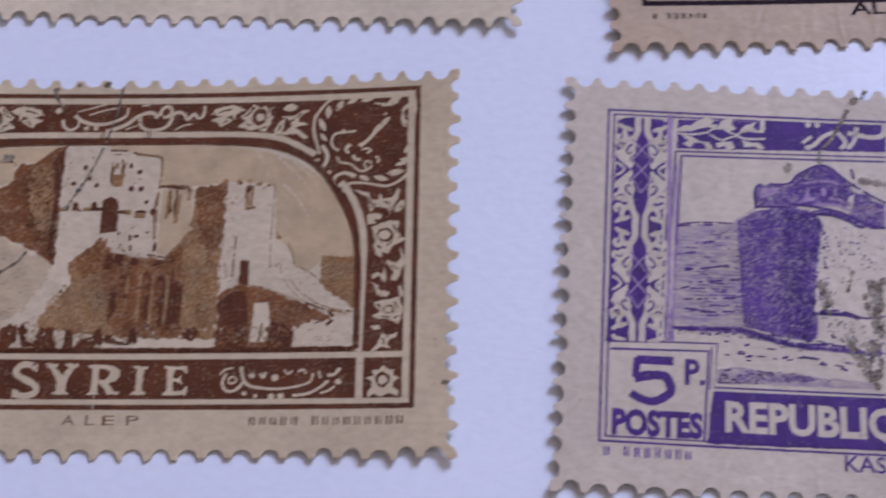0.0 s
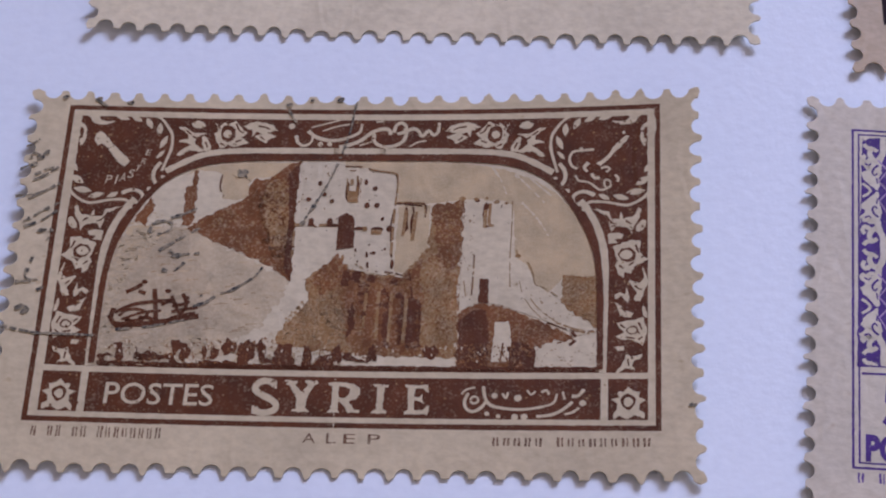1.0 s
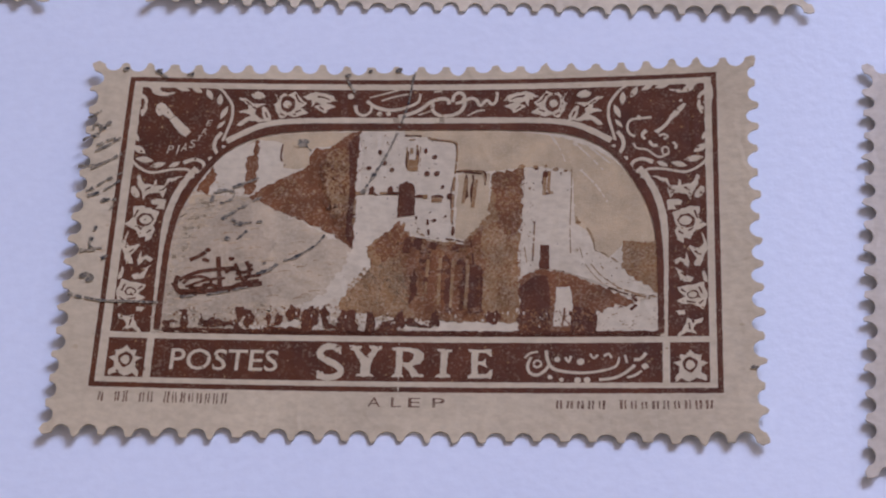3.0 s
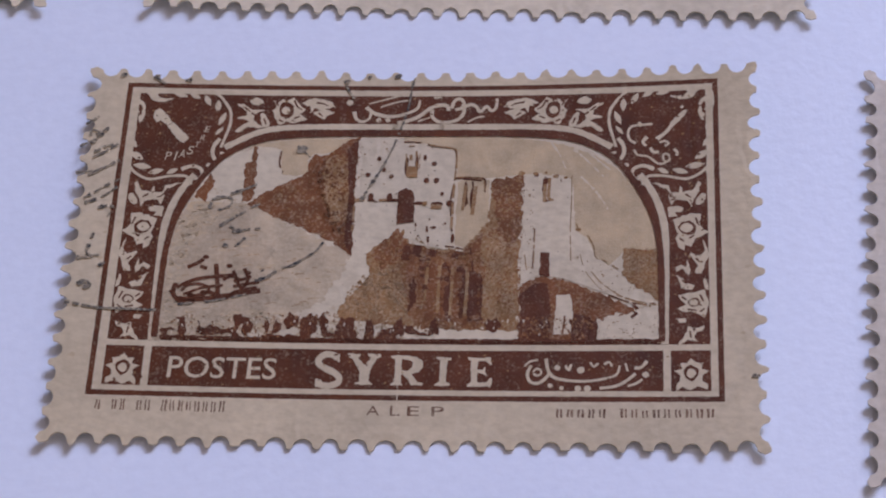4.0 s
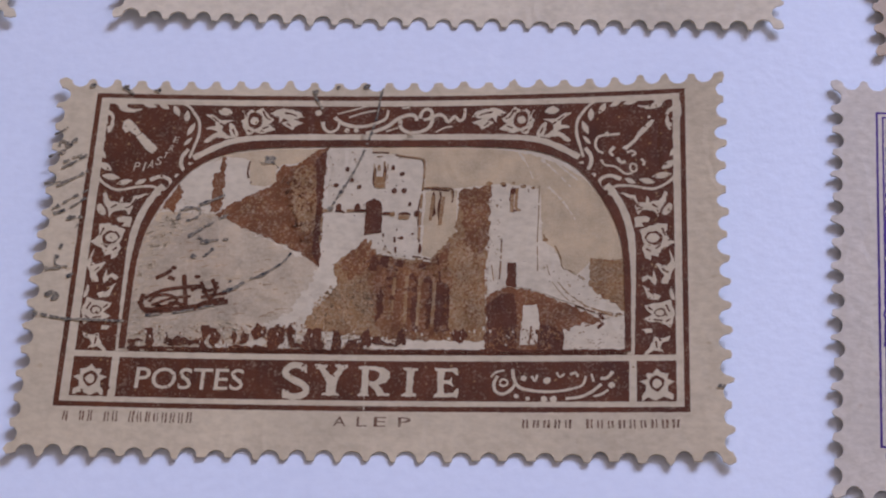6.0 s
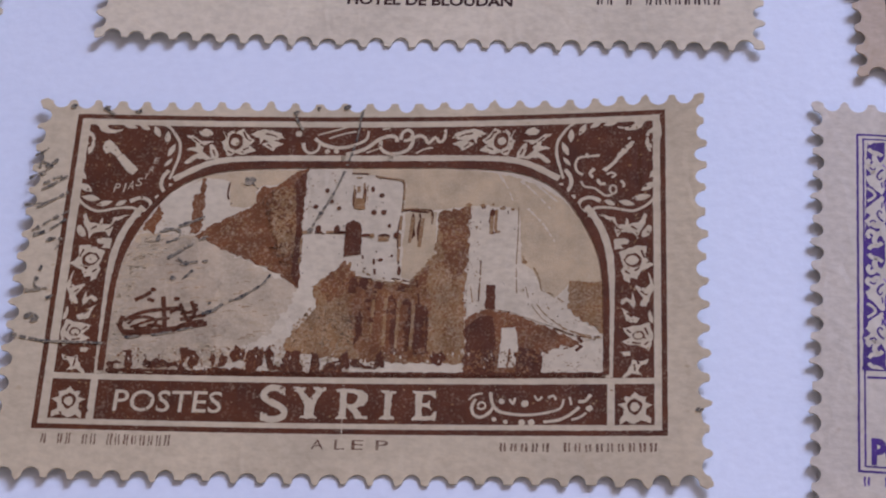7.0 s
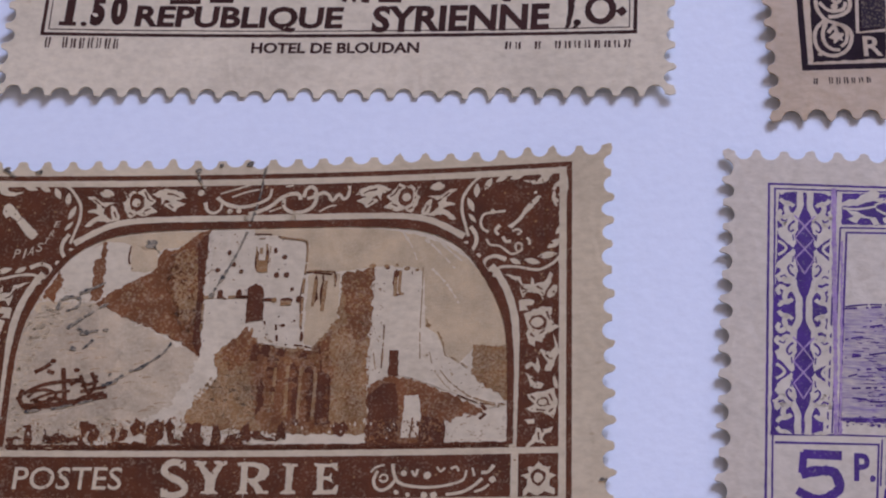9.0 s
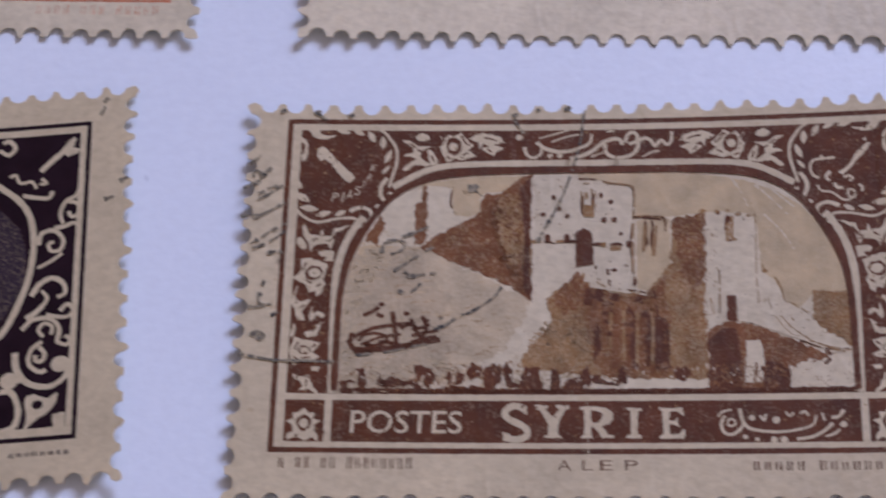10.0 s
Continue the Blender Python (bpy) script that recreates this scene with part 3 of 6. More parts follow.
dot(eye, 32.66, 5.80, 0.24, 0.18)
area(pen, [(31.68, 4.87), (32.23, 4.90), (32.20, 4.66), (31.89, 4.57)], rough=0.06)
area(pen, [(32.31, 4.43), (32.61, 4.25), (33.19, 4.45), (33.09, 4.15), (32.79, 4.02), (32.66, 3.75), (32.87, 3.42), (32.30, 3.59), (31.94, 3.30), (31.79, 3.40), (32.12, 3.79), (32.22, 4.06)], rough=0.08)
main.pair("side_foliage", pen, W, 2, paper_main, "pale scrolling foliage")

pen = []
area(pen, [(32.47, 2.56), (32.70, 2.26), (33.09, 2.23), (33.03, 1.93), (33.41, 1.76), (33.08, 1.54), (33.04, 1.21), (33.31, 1.01), (33.30, 0.72), (32.80, 0.89), (32.41, 0.66), (31.97, 0.86), (31.67, 0.64), (31.64, 0.90), (31.88, 1.22), (31.92, 1.55), (31.53, 1.78), (31.98, 1.91), (31.87, 2.21), (32.25, 2.23)], rough=0.06)
heart += [[uneven(x, y, 0.05) for x, y in smooth_path([(32.46, 2.13), (32.85, 1.83), (32.75, 1.41), (32.51, 1.18), (32.18, 1.38), (32.07, 1.81)], True)]]
dot(eye, 32.46, 1.64, 0.25, 0.28)
main.pair("corner_flower", pen, W, 2, paper_main, "pale five-lobed corner flower")
main.singly("flower_ring", mirrored(heart, W), 3, ink_brown)
main.singly("flower_eye", mirrored(eye, W), 4, paper_main)

pen = []
for pts in ([(31.73, 11.96), (32.10, 12.05), (32.41, 11.90)], [(31.17, 12.91), (31.54, 12.39), (31.79, 12.31)], [(32.29, 12.51), (32.60, 12.29)], [(31.78, 11.24), (32.09, 11.16)], [(32.83, 11.00), (33.01, 10.50)], [(31.95, 9.75), (32.19, 9.54)], [(32.50, 9.74), (32.75, 9.94)], [(32.79, 8.48), (33.03, 8.26)], [(32.04, 7.18), (32.34, 6.90)], [(33.00, 6.27), (33.18, 5.86)], [(32.03, 6.16), (32.27, 5.95)],
            [(32.33, 5.40), (32.81, 5.33)], [(32.43, 4.12), (32.48, 3.72)], [(32.99, 5.26), (33.23, 5.45)]):
    line(pen, pts, 0.12, 0.6)
for pts in ([(7.40, 18.06), (7.68, 17.83), (7.78, 17.45)], [(6.97, 18.44), (7.33, 18.14)], [(9.84, 18.95), (10.07, 18.49), (10.35, 18.33)], [(9.02, 17.62), (9.30, 17.47)], [(8.79, 18.86), (8.94, 18.55)], [(11.14, 18.81), (11.57, 18.73), (11.85, 18.58)], [(11.29, 18.11), (11.57, 17.88)], [(9.90, 17.71), (10.25, 17.87)], [(8.16, 17.69), (8.32, 17.30)]):
    line(pen, pts, 0.12, 0.6)
main.stuff("leaf_vein", mirrored(pen, W), 3, ink_brown, "dark veins in the pale foliage")

# script of the top band
pen = []
line(pen, [(13.39, 18.22), (13.52, 17.75), (13.90, 17.53), (14.28, 17.76), (14.35, 18.14)], 0.221, 0.6)
dot(pen, 13.09, 18.84, 0.19)
line(pen, [(14.06, 18.53), (14.51, 18.14), (15.25, 17.91), (15.97, 17.95), (16.61, 18.18), (17.06, 18.49), (17.16, 19.07)], 0.255, 0.6)
line(pen, [(14.21, 18.76), (14.99, 19.00), (15.96, 19.31)], 0.102)
line(pen, [(14.89, 18.53), (15.72, 18.84), (16.44, 19.00)], 0.111)
for x, y in ((14.84, 17.64), (15.36, 17.65),):
    dot(pen, x, y, 0.15)
line(pen, [(15.93, 17.45), (16.51, 17.61), (17.15, 17.91), (17.78, 18.45), (18.36, 18.68), (18.76, 18.60), (18.84, 18.29)], 0.238)
line(pen, [(17.92, 18.37), (17.91, 17.91), (18.28, 17.56), (18.94, 17.52), (19.51, 17.78), (19.75, 18.28), (19.67, 18.74)], 0.221)
line(pen, [(19.03, 18.44), (19.14, 18.91), (19.46, 19.10), (19.73, 18.82), (19.62, 18.48), (19.23, 18.36)], 0.204)
line(pen, [(19.68, 18.51), (20.13, 18.70), (20.46, 18.54), (20.67, 18.19), (21.05, 18.57), (21.32, 18.26), (21.58, 18.49), (21.62, 19.10)], 0.238, 0.7)
line(pen, [(17.10, 17.57), (17.78, 17.83)], 0.102)
line(pen, [(19.98, 17.51), (20.49, 17.81), (20.94, 17.88)], 0.102)
line(pen, [(17.95, 19.15), (18.40, 19.22)], 0.102)
main.printed("top_script", pen, 2, paper_main, "pale curving script")

# bottom band
pen = []
word(pen, "POSTES", 4.29, 1.12, 10.20, 2.40, 0.008, 0.04)
main.lettered(pen, 2, paper_main, "pale capital letter")
pen = []
line(pen, [(13.53, 2.44), (13.27, 2.64), (12.83, 2.66), (12.51, 2.42), (12.50, 2.12), (12.86, 1.85), (13.37, 1.59), (13.67, 1.29), (13.60, 0.99), (13.18, 0.82), (12.72, 0.85), (12.52, 1.08)], 0.37)
area(pen, [(13.42, 2.67), (13.60, 2.71), (13.67, 2.20), (13.51, 2.27)])
area(pen, [(12.36, 1.21), (12.51, 1.24), (12.64, 0.75), (12.42, 0.71)])
area(pen, [(14.03, 2.75), (14.77, 2.72), (14.75, 2.55), (14.63, 2.52), (14.97, 2.05), (15.31, 2.53), (15.15, 2.59), (15.14, 2.73), (15.88, 2.70), (15.86, 2.53), (15.65, 2.46), (15.27, 1.72), (15.31, 1.02), (15.50, 0.95), (15.47, 0.88), (14.52, 0.91), (14.58, 1.01), (14.76, 1.08), (14.72, 1.71), (14.30, 2.45), (14.11, 2.51)])
area(pen, [(16.38, 2.64), (17.36, 2.65), (17.83, 2.58), (18.12, 2.32), (18.16, 1.95), (17.93, 1.68), (17.57, 1.57), (17.93, 1.08), (18.18, 1.01), (18.16, 0.88), (17.58, 0.91), (17.11, 1.54), (16.99, 1.53), (17.02, 1.03), (17.11, 0.97), (17.09, 0.87), (16.45, 0.89), (16.47, 1.00), (16.62, 1.10), (16.63, 2.47), (16.45, 2.50)])
area(pen, [(18.87, 2.59), (19.67, 2.56), (19.64, 2.43), (19.46, 2.36), (19.42, 1.09), (19.61, 0.99), (19.59, 0.86), (18.85, 0.88), (18.88, 0.98), (19.06, 1.12), (19.06, 2.36), (18.90, 2.46)])
area(pen, [(20.52, 2.57), (21.81, 2.54), (21.88, 2.14), (21.73, 2.17), (21.54, 2.37), (21.11, 2.37), (21.10, 1.87), (21.37, 1.87), (21.49, 2.03), (21.57, 1.47), (21.41, 1.63), (21.11, 1.63), (21.12, 1.13), (21.55, 1.10), (21.78, 1.37), (21.90, 1.37), (21.83, 0.84), (20.56, 0.86), (20.58, 1.00), (20.73, 1.10), (20.74, 2.37), (20.56, 2.43)])
hole = []
area(hole, [(17.01, 2.41), (17.37, 2.41), (17.60, 2.25), (17.58, 1.94), (17.35, 1.77), (17.01, 1.77)])
main.printed("letter_counter", hole, 3, ink_brown)
main.lettered(pen, 2, paper_main, "large pale serif capital letter")
pen = []
line(pen, [(23.98, 2.12), (23.78, 1.65), (23.91, 1.19), (24.30, 1.06), (24.72, 1.32), (24.96, 1.72)], 0.172)
line(pen, [(24.76, 2.52), (24.86, 1.92), (25.14, 1.46), (25.81, 1.26), (26.77, 1.19), (27.79, 1.32), (28.51, 1.58), (28.69, 2.11)], 0.187, 0.7)
line(pen, [(27.62, 0.79), (28.39, 0.89), (28.99, 1.18), (29.53, 1.64)], 0.172)
line(pen, [(29.11, 0.92), (29.53, 1.05), (29.89, 1.31)], 0.14)
line(pen, [(29.47, 1.97), (29.83, 2.00), (30.13, 2.37)], 0.187)
line(pen, [(24.08, 1.72), (24.23, 1.92), (24.47, 1.85), (24.50, 1.62), (24.26, 1.52), (24.08, 1.65)], 0.117)
for x, y, r in ((26.48, 0.76, 0.18), (26.99, 0.76, 0.18), (30.07, 1.57, 0.19), (25.37, 1.99, 0.17), (26.61, 1.85, 0.2), (25.00, 0.93, 0.13), (25.61, 0.80, 0.12)):
    dot(pen, x, y, r)
line(pen, [(25.80, 2.12), (25.98, 1.82), (26.10, 2.19)], 0.133)
line(pen, [(27.12, 2.32), (27.31, 2.05), (27.55, 2.25)], 0.125)
line(pen, [(27.85, 2.18), (28.15, 2.31), (28.27, 2.05)], 0.14)
line(pen, [(28.99, 2.24), (29.11, 1.78)], 0.125)
line(pen, [(23.62, 2.05), (23.85, 2.32), (24.33, 2.45)], 0.117)
main.printed("bottom_script", pen, 2, paper_main, "pale curving script")

# small line under the frame
pen = []
bars(pen, 0.59, -0.84, 7.75, -0.20, 16, 1, (1, 4, 7), 0.0)
bars(pen, 25.30, -0.91, 33.79, -0.40, 15, 2, (5,), 0.0)
main.stuff("imprint", pen, 1, ink_text, "faint small brown imprint")
pen = []
for c, a, b in (("A", 632, 655), ("L", 674, 692), ("E", 705, 726), ("P", 748, 770)):
    (ax, ay), (bx, by) = [(15.25, -0.89), (19.40, -0.32)]
    k0, k1 = (a - 632) / 138, (b - 632) / 138
    word(pen, c, ax + (bx - ax) * k0, ay, ax + (bx - ax) * k1, by)
main.lettered(pen, 1, ink_text, "faint brown capital letter")

# ---- the citadel view ----
pen = []
area(pen, [(16.37, 16.54), (21.25, 16.47), (23.68, 16.31), (25.62, 15.89), (27.23, 15.21), (28.60, 14.18), (29.54, 12.98), (30.29, 11.23), (30.69, 9.45), (30.77, 8.96), (28.92, 9.00), (28.06, 8.10), (27.12, 8.82), (26.80, 9.88), (26.24, 10.32), (26.07, 13.44), (25.65, 13.89), (23.32, 14.00), (21.41, 13.77), (19.48, 13.79), (19.54, 15.62), (18.84, 15.89), (16.39, 16.23)])
area(pen, [(7.06, 15.32), (7.92, 15.94), (9.85, 16.27), (11.81, 16.40), (13.51, 16.38), (13.14, 15.99), (12.05, 15.38), (11.23, 15.37), (10.79, 14.76), (9.93, 15.36), (8.92, 15.72), (7.93, 15.79)])
area(pen, [(9.31, 15.73), (10.58, 15.37), (11.09, 14.62), (10.94, 14.02), (10.31, 13.86), (9.52, 13.92)])
area(pen, [(4.03, 11.16), (4.45, 12.05), (5.35, 12.14), (6.98, 11.95), (8.00, 12.05), (6.41, 11.21), (4.88, 10.45), (4.03, 9.41), (3.85, 8.69)])
area(pen, [(19.59, 13.60), (21.35, 13.66), (21.37, 10.88), (20.17, 9.31), (19.53, 9.45)])
main.printed("sky", pen, 3, ink_sky, "pale tan sky")
SLOPE = [(3.84, 11.15), (5.69, 11.93), (7.95, 11.97), (9.64, 10.97), (10.97, 10.33), (12.30, 9.56), (13.64, 8.64), (12.82, 6.72), (11.36, 5.30), (4.65, 3.62), (3.47, 3.55), (3.52, 7.61)]
EDGE = [(3.84, 11.15), (5.69, 11.93), (7.95, 11.97), (7.05, 11.22), (5.52, 10.46), (4.70, 9.07), (4.44, 7.28), (4.44, 5.52), (4.40, 3.61), (3.47, 3.55), (3.52, 7.61)]
FOOT = [(3.93, 4.46), (5.45, 4.91), (8.24, 5.25), (10.75, 5.12), (12.65, 4.76), (17.03, 4.26), (17.07, 3.58), (3.66, 3.49)]
FAR = [(27.62, 4.16), (30.81, 4.63), (30.86, 3.49), (27.54, 3.58)]
pen = []
stipple(pen, SLOPE, 260, 2, 0.34, 0.22)
stipple(pen, EDGE, 1300, 3, 0.16, 0.6)
stipple(pen, FOOT, 500, 4, 0.3, 0.4)
stipple(pen, FAR, 160, 5, 0.3, 0.4)
stipple(pen, [(3.75, 11.96), (5.06, 13.40), (7.61, 12.11), (4.83, 10.88)], 260, 17, 0.14, 0.5)
stipple(pen, [(3.6, 10.9), (5.2, 12.0), (6.6, 11.6), (5.0, 9.6), (4.2, 8.0), (3.6, 7.6)], 500, 83, 0.2, 0.4)
main.stuff("slope_tone", [[uneven(x, y, 0.25) for x, y in smooth_path(SLOPE, True)]], 3, ink_slope)
near = [(3.5, 3.6), (3.5, 7.6), (3.84, 11.1), (5.7, 11.9), (7.6, 11.8), (8.2, 10.2), (9.4, 9.0), (9.0, 7.6), (10.2, 6.4), (9.6, 5.2), (10.6, 4.2)]
main.stuff("near_slope_tone", [[uneven(x, y, 0.35) for x, y in smooth_path(near, True)]], 3.5, ink_slope_dark)
main.stuff("slope_wash", pen, 4, ink_wash, "faint tan shading on the slope")

pen = []
area(pen, [(28.92, 9.14), (30.84, 9.10), (30.92, 7.70), (30.91, 5.92), (29.90, 6.51), (28.83, 7.46)])
area(pen, [(13.08, 4.91), (13.81, 6.10), (14.63, 7.02), (14.96, 7.65), (14.64, 8.86), (14.87, 9.22), (16.70, 10.38), (17.26, 9.41), (19.92, 9.16), (21.37, 10.88), (21.54, 13.66), (23.20, 13.86), (23.13, 8.87), (23.20, 4.18), (20.12, 4.17), (17.02, 4.40)])
area(pen, [(11.60, 13.95), (12.43, 14.52), (13.35, 13.96), (13.48, 11.01), (13.03, 10.50), (12.20, 11.00), (11.61, 12.46)], True)
pen = [[uneven(x, y, 0.12) for x, y in shape] for shape in pen]
main.printed("tan_mass", pen, 4, ink_tan, "tan printed walls and slope")

pen = []
area(pen, [(7.68, 12.04), (9.15, 12.99), (10.94, 14.09), (11.17, 15.30), (12.08, 15.30), (13.19, 16.22), (13.80, 16.45), (13.74, 12.85), (13.83, 8.64), (12.78, 9.56), (11.62, 10.20), (9.64, 10.97), (8.45, 11.68)])
area(pen, [(7.74, 15.77), (8.06, 15.77), (8.03, 13.89), (8.04, 12.40), (7.80, 12.14), (7.38, 12.13), (7.39, 13.88), (7.39, 14.59), (7.76, 14.78)], rough=0.02)
area(pen, [(14.89, 8.86), (16.37, 10.60), (16.94, 9.59), (18.67, 9.02), (20.11, 9.16), (21.08, 10.31), (21.00, 9.02), (19.94, 8.67), (18.05, 8.74), (16.80, 8.52), (15.58, 7.94)])
area(pen, [(21.41, 13.51), (22.30, 13.72), (23.26, 13.93), (23.19, 10.29), (22.56, 9.22), (22.05, 9.58), (21.73, 11.75)])
area(pen, [(23.19, 6.76), (23.61, 7.24), (24.35, 7.48), (25.44, 7.30), (26.83, 6.80), (28.07, 6.20), (29.60, 5.32), (28.07, 5.07), (27.47, 4.80), (27.35, 3.65), (23.27, 3.67)])
area(pen, [(4.68, 12.35), (5.09, 13.40), (5.49, 14.01), (5.73, 13.49), (5.36, 12.07)])
pen = [[uneven(x, y, 0.14) for x, y in shape] for shape in pen]
main.printed("brown_mass", pen, 5, ink_mid, "brown printed shadows of the citadel")
pen = []
area(pen, [(16.47, 8.87), (18.67, 8.95), (21.00, 8.88), (21.35, 7.82), (21.23, 4.28), (19.81, 4.21), (18.27, 4.27), (17.52, 4.47), (16.93, 6.05)], rough=0.2)
main.printed("arcade", pen, 5, ink_half, "brown arcade under the bridge")
HILL = [(13.08, 4.91), (13.81, 6.10), (14.63, 7.02), (14.96, 7.65), (14.64, 8.86), (16.70, 10.38), (17.26, 9.41), (19.92, 9.16), (21.37, 10.88), (21.54, 13.66), (23.20, 13.86), (23.13, 8.87), (23.20, 4.18), (20.12, 4.17), (17.02, 4.40)]
SHADE = [(14.89, 8.86), (16.37, 10.60), (18.67, 9.02), (20.11, 9.16), (21.08, 10.31), (21.35, 7.82), (21.23, 4.28), (18.27, 4.27), (16.93, 6.05)]
HORN = [(7.94, 12.04), (10.95, 13.94), (11.90, 15.15), (13.21, 16.07), (13.65, 16.23), (13.81, 8.85), (12.78, 9.63), (9.64, 10.97)]
SIDE_WALL = [(28.92, 9.14), (30.84, 9.10), (30.91, 5.92), (29.90, 6.51), (28.83, 7.46)]
FRONT = [(23.19, 6.76), (24.35, 7.48), (26.83, 6.80), (29.60, 5.32), (27.35, 3.65), (23.27, 3.67)]
pen = []
stipple(pen, HILL, 2300, 11, 0.065)
stipple(pen, [(21.39, 10.31), (23.33, 11.01), (23.31, 6.76), (22.57, 4.69), (21.45, 6.76)], 420, 41, 0.08)
stipple(pen, [(16.47, 8.87), (18.67, 9.02), (21.00, 8.88), (21.55, 7.46), (21.53, 4.28), (17.65, 4.26), (16.62, 6.05)], 500, 42, 0.08)
stipple(pen, [(11.53, 13.95), (12.42, 14.63), (13.40, 14.11), (13.55, 10.94), (13.04, 10.43), (12.14, 10.93)], 150, 43, 0.075)
stipple(pen, SIDE_WALL, 160, 12, 0.07)
main.stuff("brown_stipple", pen, 6, ink_half)
pen = []
stipple(pen, SHADE, 1000, 13, 0.08)
stipple(pen, [(21.41, 13.51), (23.20, 13.86), (23.19, 10.29), (22.56, 9.22), (21.86, 9.59)], 260, 44, 0.09)
stipple(pen, HORN, 600, 14, 0.08)
stipple(pen, FRONT, 240, 15, 0.07)
main.stuff("tan_stipple", pen, 6, ink_tan)
pen = []
stipple(pen, [(13.78, 6.54), (14.51, 7.42), (15.41, 8.07), (16.56, 7.26), (17.05, 6.22), (17.17, 5.14), (13.57, 5.04)], 700, 91, 0.11)
stipple(pen, [(21.52, 10.29), (22.90, 10.64), (23.04, 5.19), (21.63, 5.19), (21.41, 7.80)], 420, 92, 0.09)
stipple(pen, [(29.04, 8.77), (30.65, 8.74), (30.63, 6.15), (29.60, 7.02), (28.98, 7.72)], 160, 93, 0.09)
main.stuff("hill_light", pen, 6.5, ink_gleam, "lighter tan grain on the hill")
pen = []
stipple(pen, SHADE, 460, 18, 0.10)
stipple(pen, HORN, 260, 19, 0.07)
stipple(pen, FRONT, 400, 20, 0.10)
main.stuff("dark_stipple", pen, 6, ink_mid)

pen = []
area(pen, [(11.79, 14.87), (12.29, 15.14), (13.12, 15.37), (13.48, 13.95), (13.49, 12.28), (13.35, 11.07), (13.02, 10.70), (12.60, 10.85), (12.21, 11.72), (11.88, 13.19)], rough=0.3)
main.printed("round_tower", pen, 7, ink_tan)
TOWER = [(11.46, 14.87), (13.11, 15.52), (13.54, 13.95), (13.53, 12.10), (13.25, 10.56), (12.48, 10.63), (12.02, 11.72), (11.65, 13.19)]
pen = []
stipple(pen, TOWER, 420, 51, 0.10)
stipple(pen, [(11.28, 14.68), (11.97, 15.06), (12.17, 13.19), (12.61, 10.63), (12.05, 11.35), (11.62, 12.82)], 420, 52, 0.12)
stipple(pen, [(13.06, 15.37), (13.55, 15.83), (13.91, 10.28), (13.40, 10.27), (13.51, 12.47)], 320, 53, 0.12)
stipple(pen, [(11.78, 11.49), (13.56, 11.73), (13.66, 10.28), (12.57, 10.27)], 200, 54, 0.11)
main.stuff("tower_shading", pen, 8, ink_mid)
pen = []
stipple(pen, [(11.86, 13.93), (12.18, 13.94), (12.76, 12.09), (13.16, 11.00), (12.73, 10.77), (12.28, 11.72)], 260, 55, 0.09)
main.stuff("tower_gleam", pen, 9, ink_gleam)

pen = []
area(pen, [(16.83, 10.38), (17.20, 10.60), (17.31, 9.66), (17.00, 9.59)])
area(pen, [(25.24, 6.33), (25.98, 6.39), (26.18, 5.19), (26.13, 4.00), (25.10, 3.93), (25.20, 5.19)])
area(pen, [(23.32, 13.86), (23.84, 13.77), (23.89, 14.07), (24.34, 14.02), (24.41, 13.69), (24.86, 13.76), (24.92, 13.98), (25.36, 13.89), (25.49, 13.60), (26.03, 13.66), (26.11, 10.40), (26.93, 9.81), (27.37, 8.67), (28.86, 7.39), (30.51, 5.79), (29.84, 5.52), (28.25, 6.30), (26.83, 6.87), (25.44, 7.37), (24.16, 7.52), (23.25, 6.90), (23.29, 10.29)])
area(pen, [(27.59, 4.73), (29.54, 5.19), (30.81, 5.65), (30.86, 3.49), (27.48, 3.59)])
area(pen, [(19.01, 4.13), (21.97, 4.21), (23.26, 4.07), (23.21, 3.60), (18.30, 3.52)])
main.printed("tower_face", pen, 7, paper_view, "pale sunlit tower and road")

pen = []
for pts in ([(17.68, 7.20), (17.66, 8.56), (17.89, 8.77), (18.18, 8.64), (18.34, 6.60), (17.97, 6.53)], [(18.94, 4.73), (18.84, 7.96), (19.07, 8.37), (19.36, 8.06), (19.61, 4.74)], [(19.76, 4.87), (19.74, 8.03), (19.91, 8.23), (20.13, 8.10), (20.25, 6.54), (20.12, 4.87)],
            [(20.41, 4.74), (20.45, 7.28), (20.43, 7.69), (20.73, 7.93), (21.09, 7.59), (21.20, 6.54), (21.23, 4.75)], [(17.20, 5.25), (17.14, 7.94), (17.37, 8.22), (17.58, 5.92)]):
    area(pen, pts, rough=0.12)
area(pen, [(16.25, 12.86), (16.68, 13.16), (17.15, 12.79), (17.22, 10.89), (16.24, 10.74), (16.23, 12.05)])
area(pen, [(24.32, 8.93), (24.82, 8.96), (24.85, 7.44), (24.29, 7.52)])
area(pen, [(23.26, 6.34), (24.05, 7.10), (24.73, 7.03), (24.94, 5.71), (24.92, 3.80), (23.39, 3.74)])
area(pen, [(26.24, 5.19), (27.16, 4.94), (27.29, 3.72), (26.32, 3.73)])
area(pen, [(13.17, 15.62), (13.81, 16.38), (13.74, 12.85), (13.83, 8.64), (13.38, 9.57), (13.42, 12.85)])
area(pen, [(24.41, 13.69), (24.79, 13.76), (24.55, 13.25), (24.56, 12.44), (24.88, 12.22), (24.44, 12.15), (24.33, 12.99)])
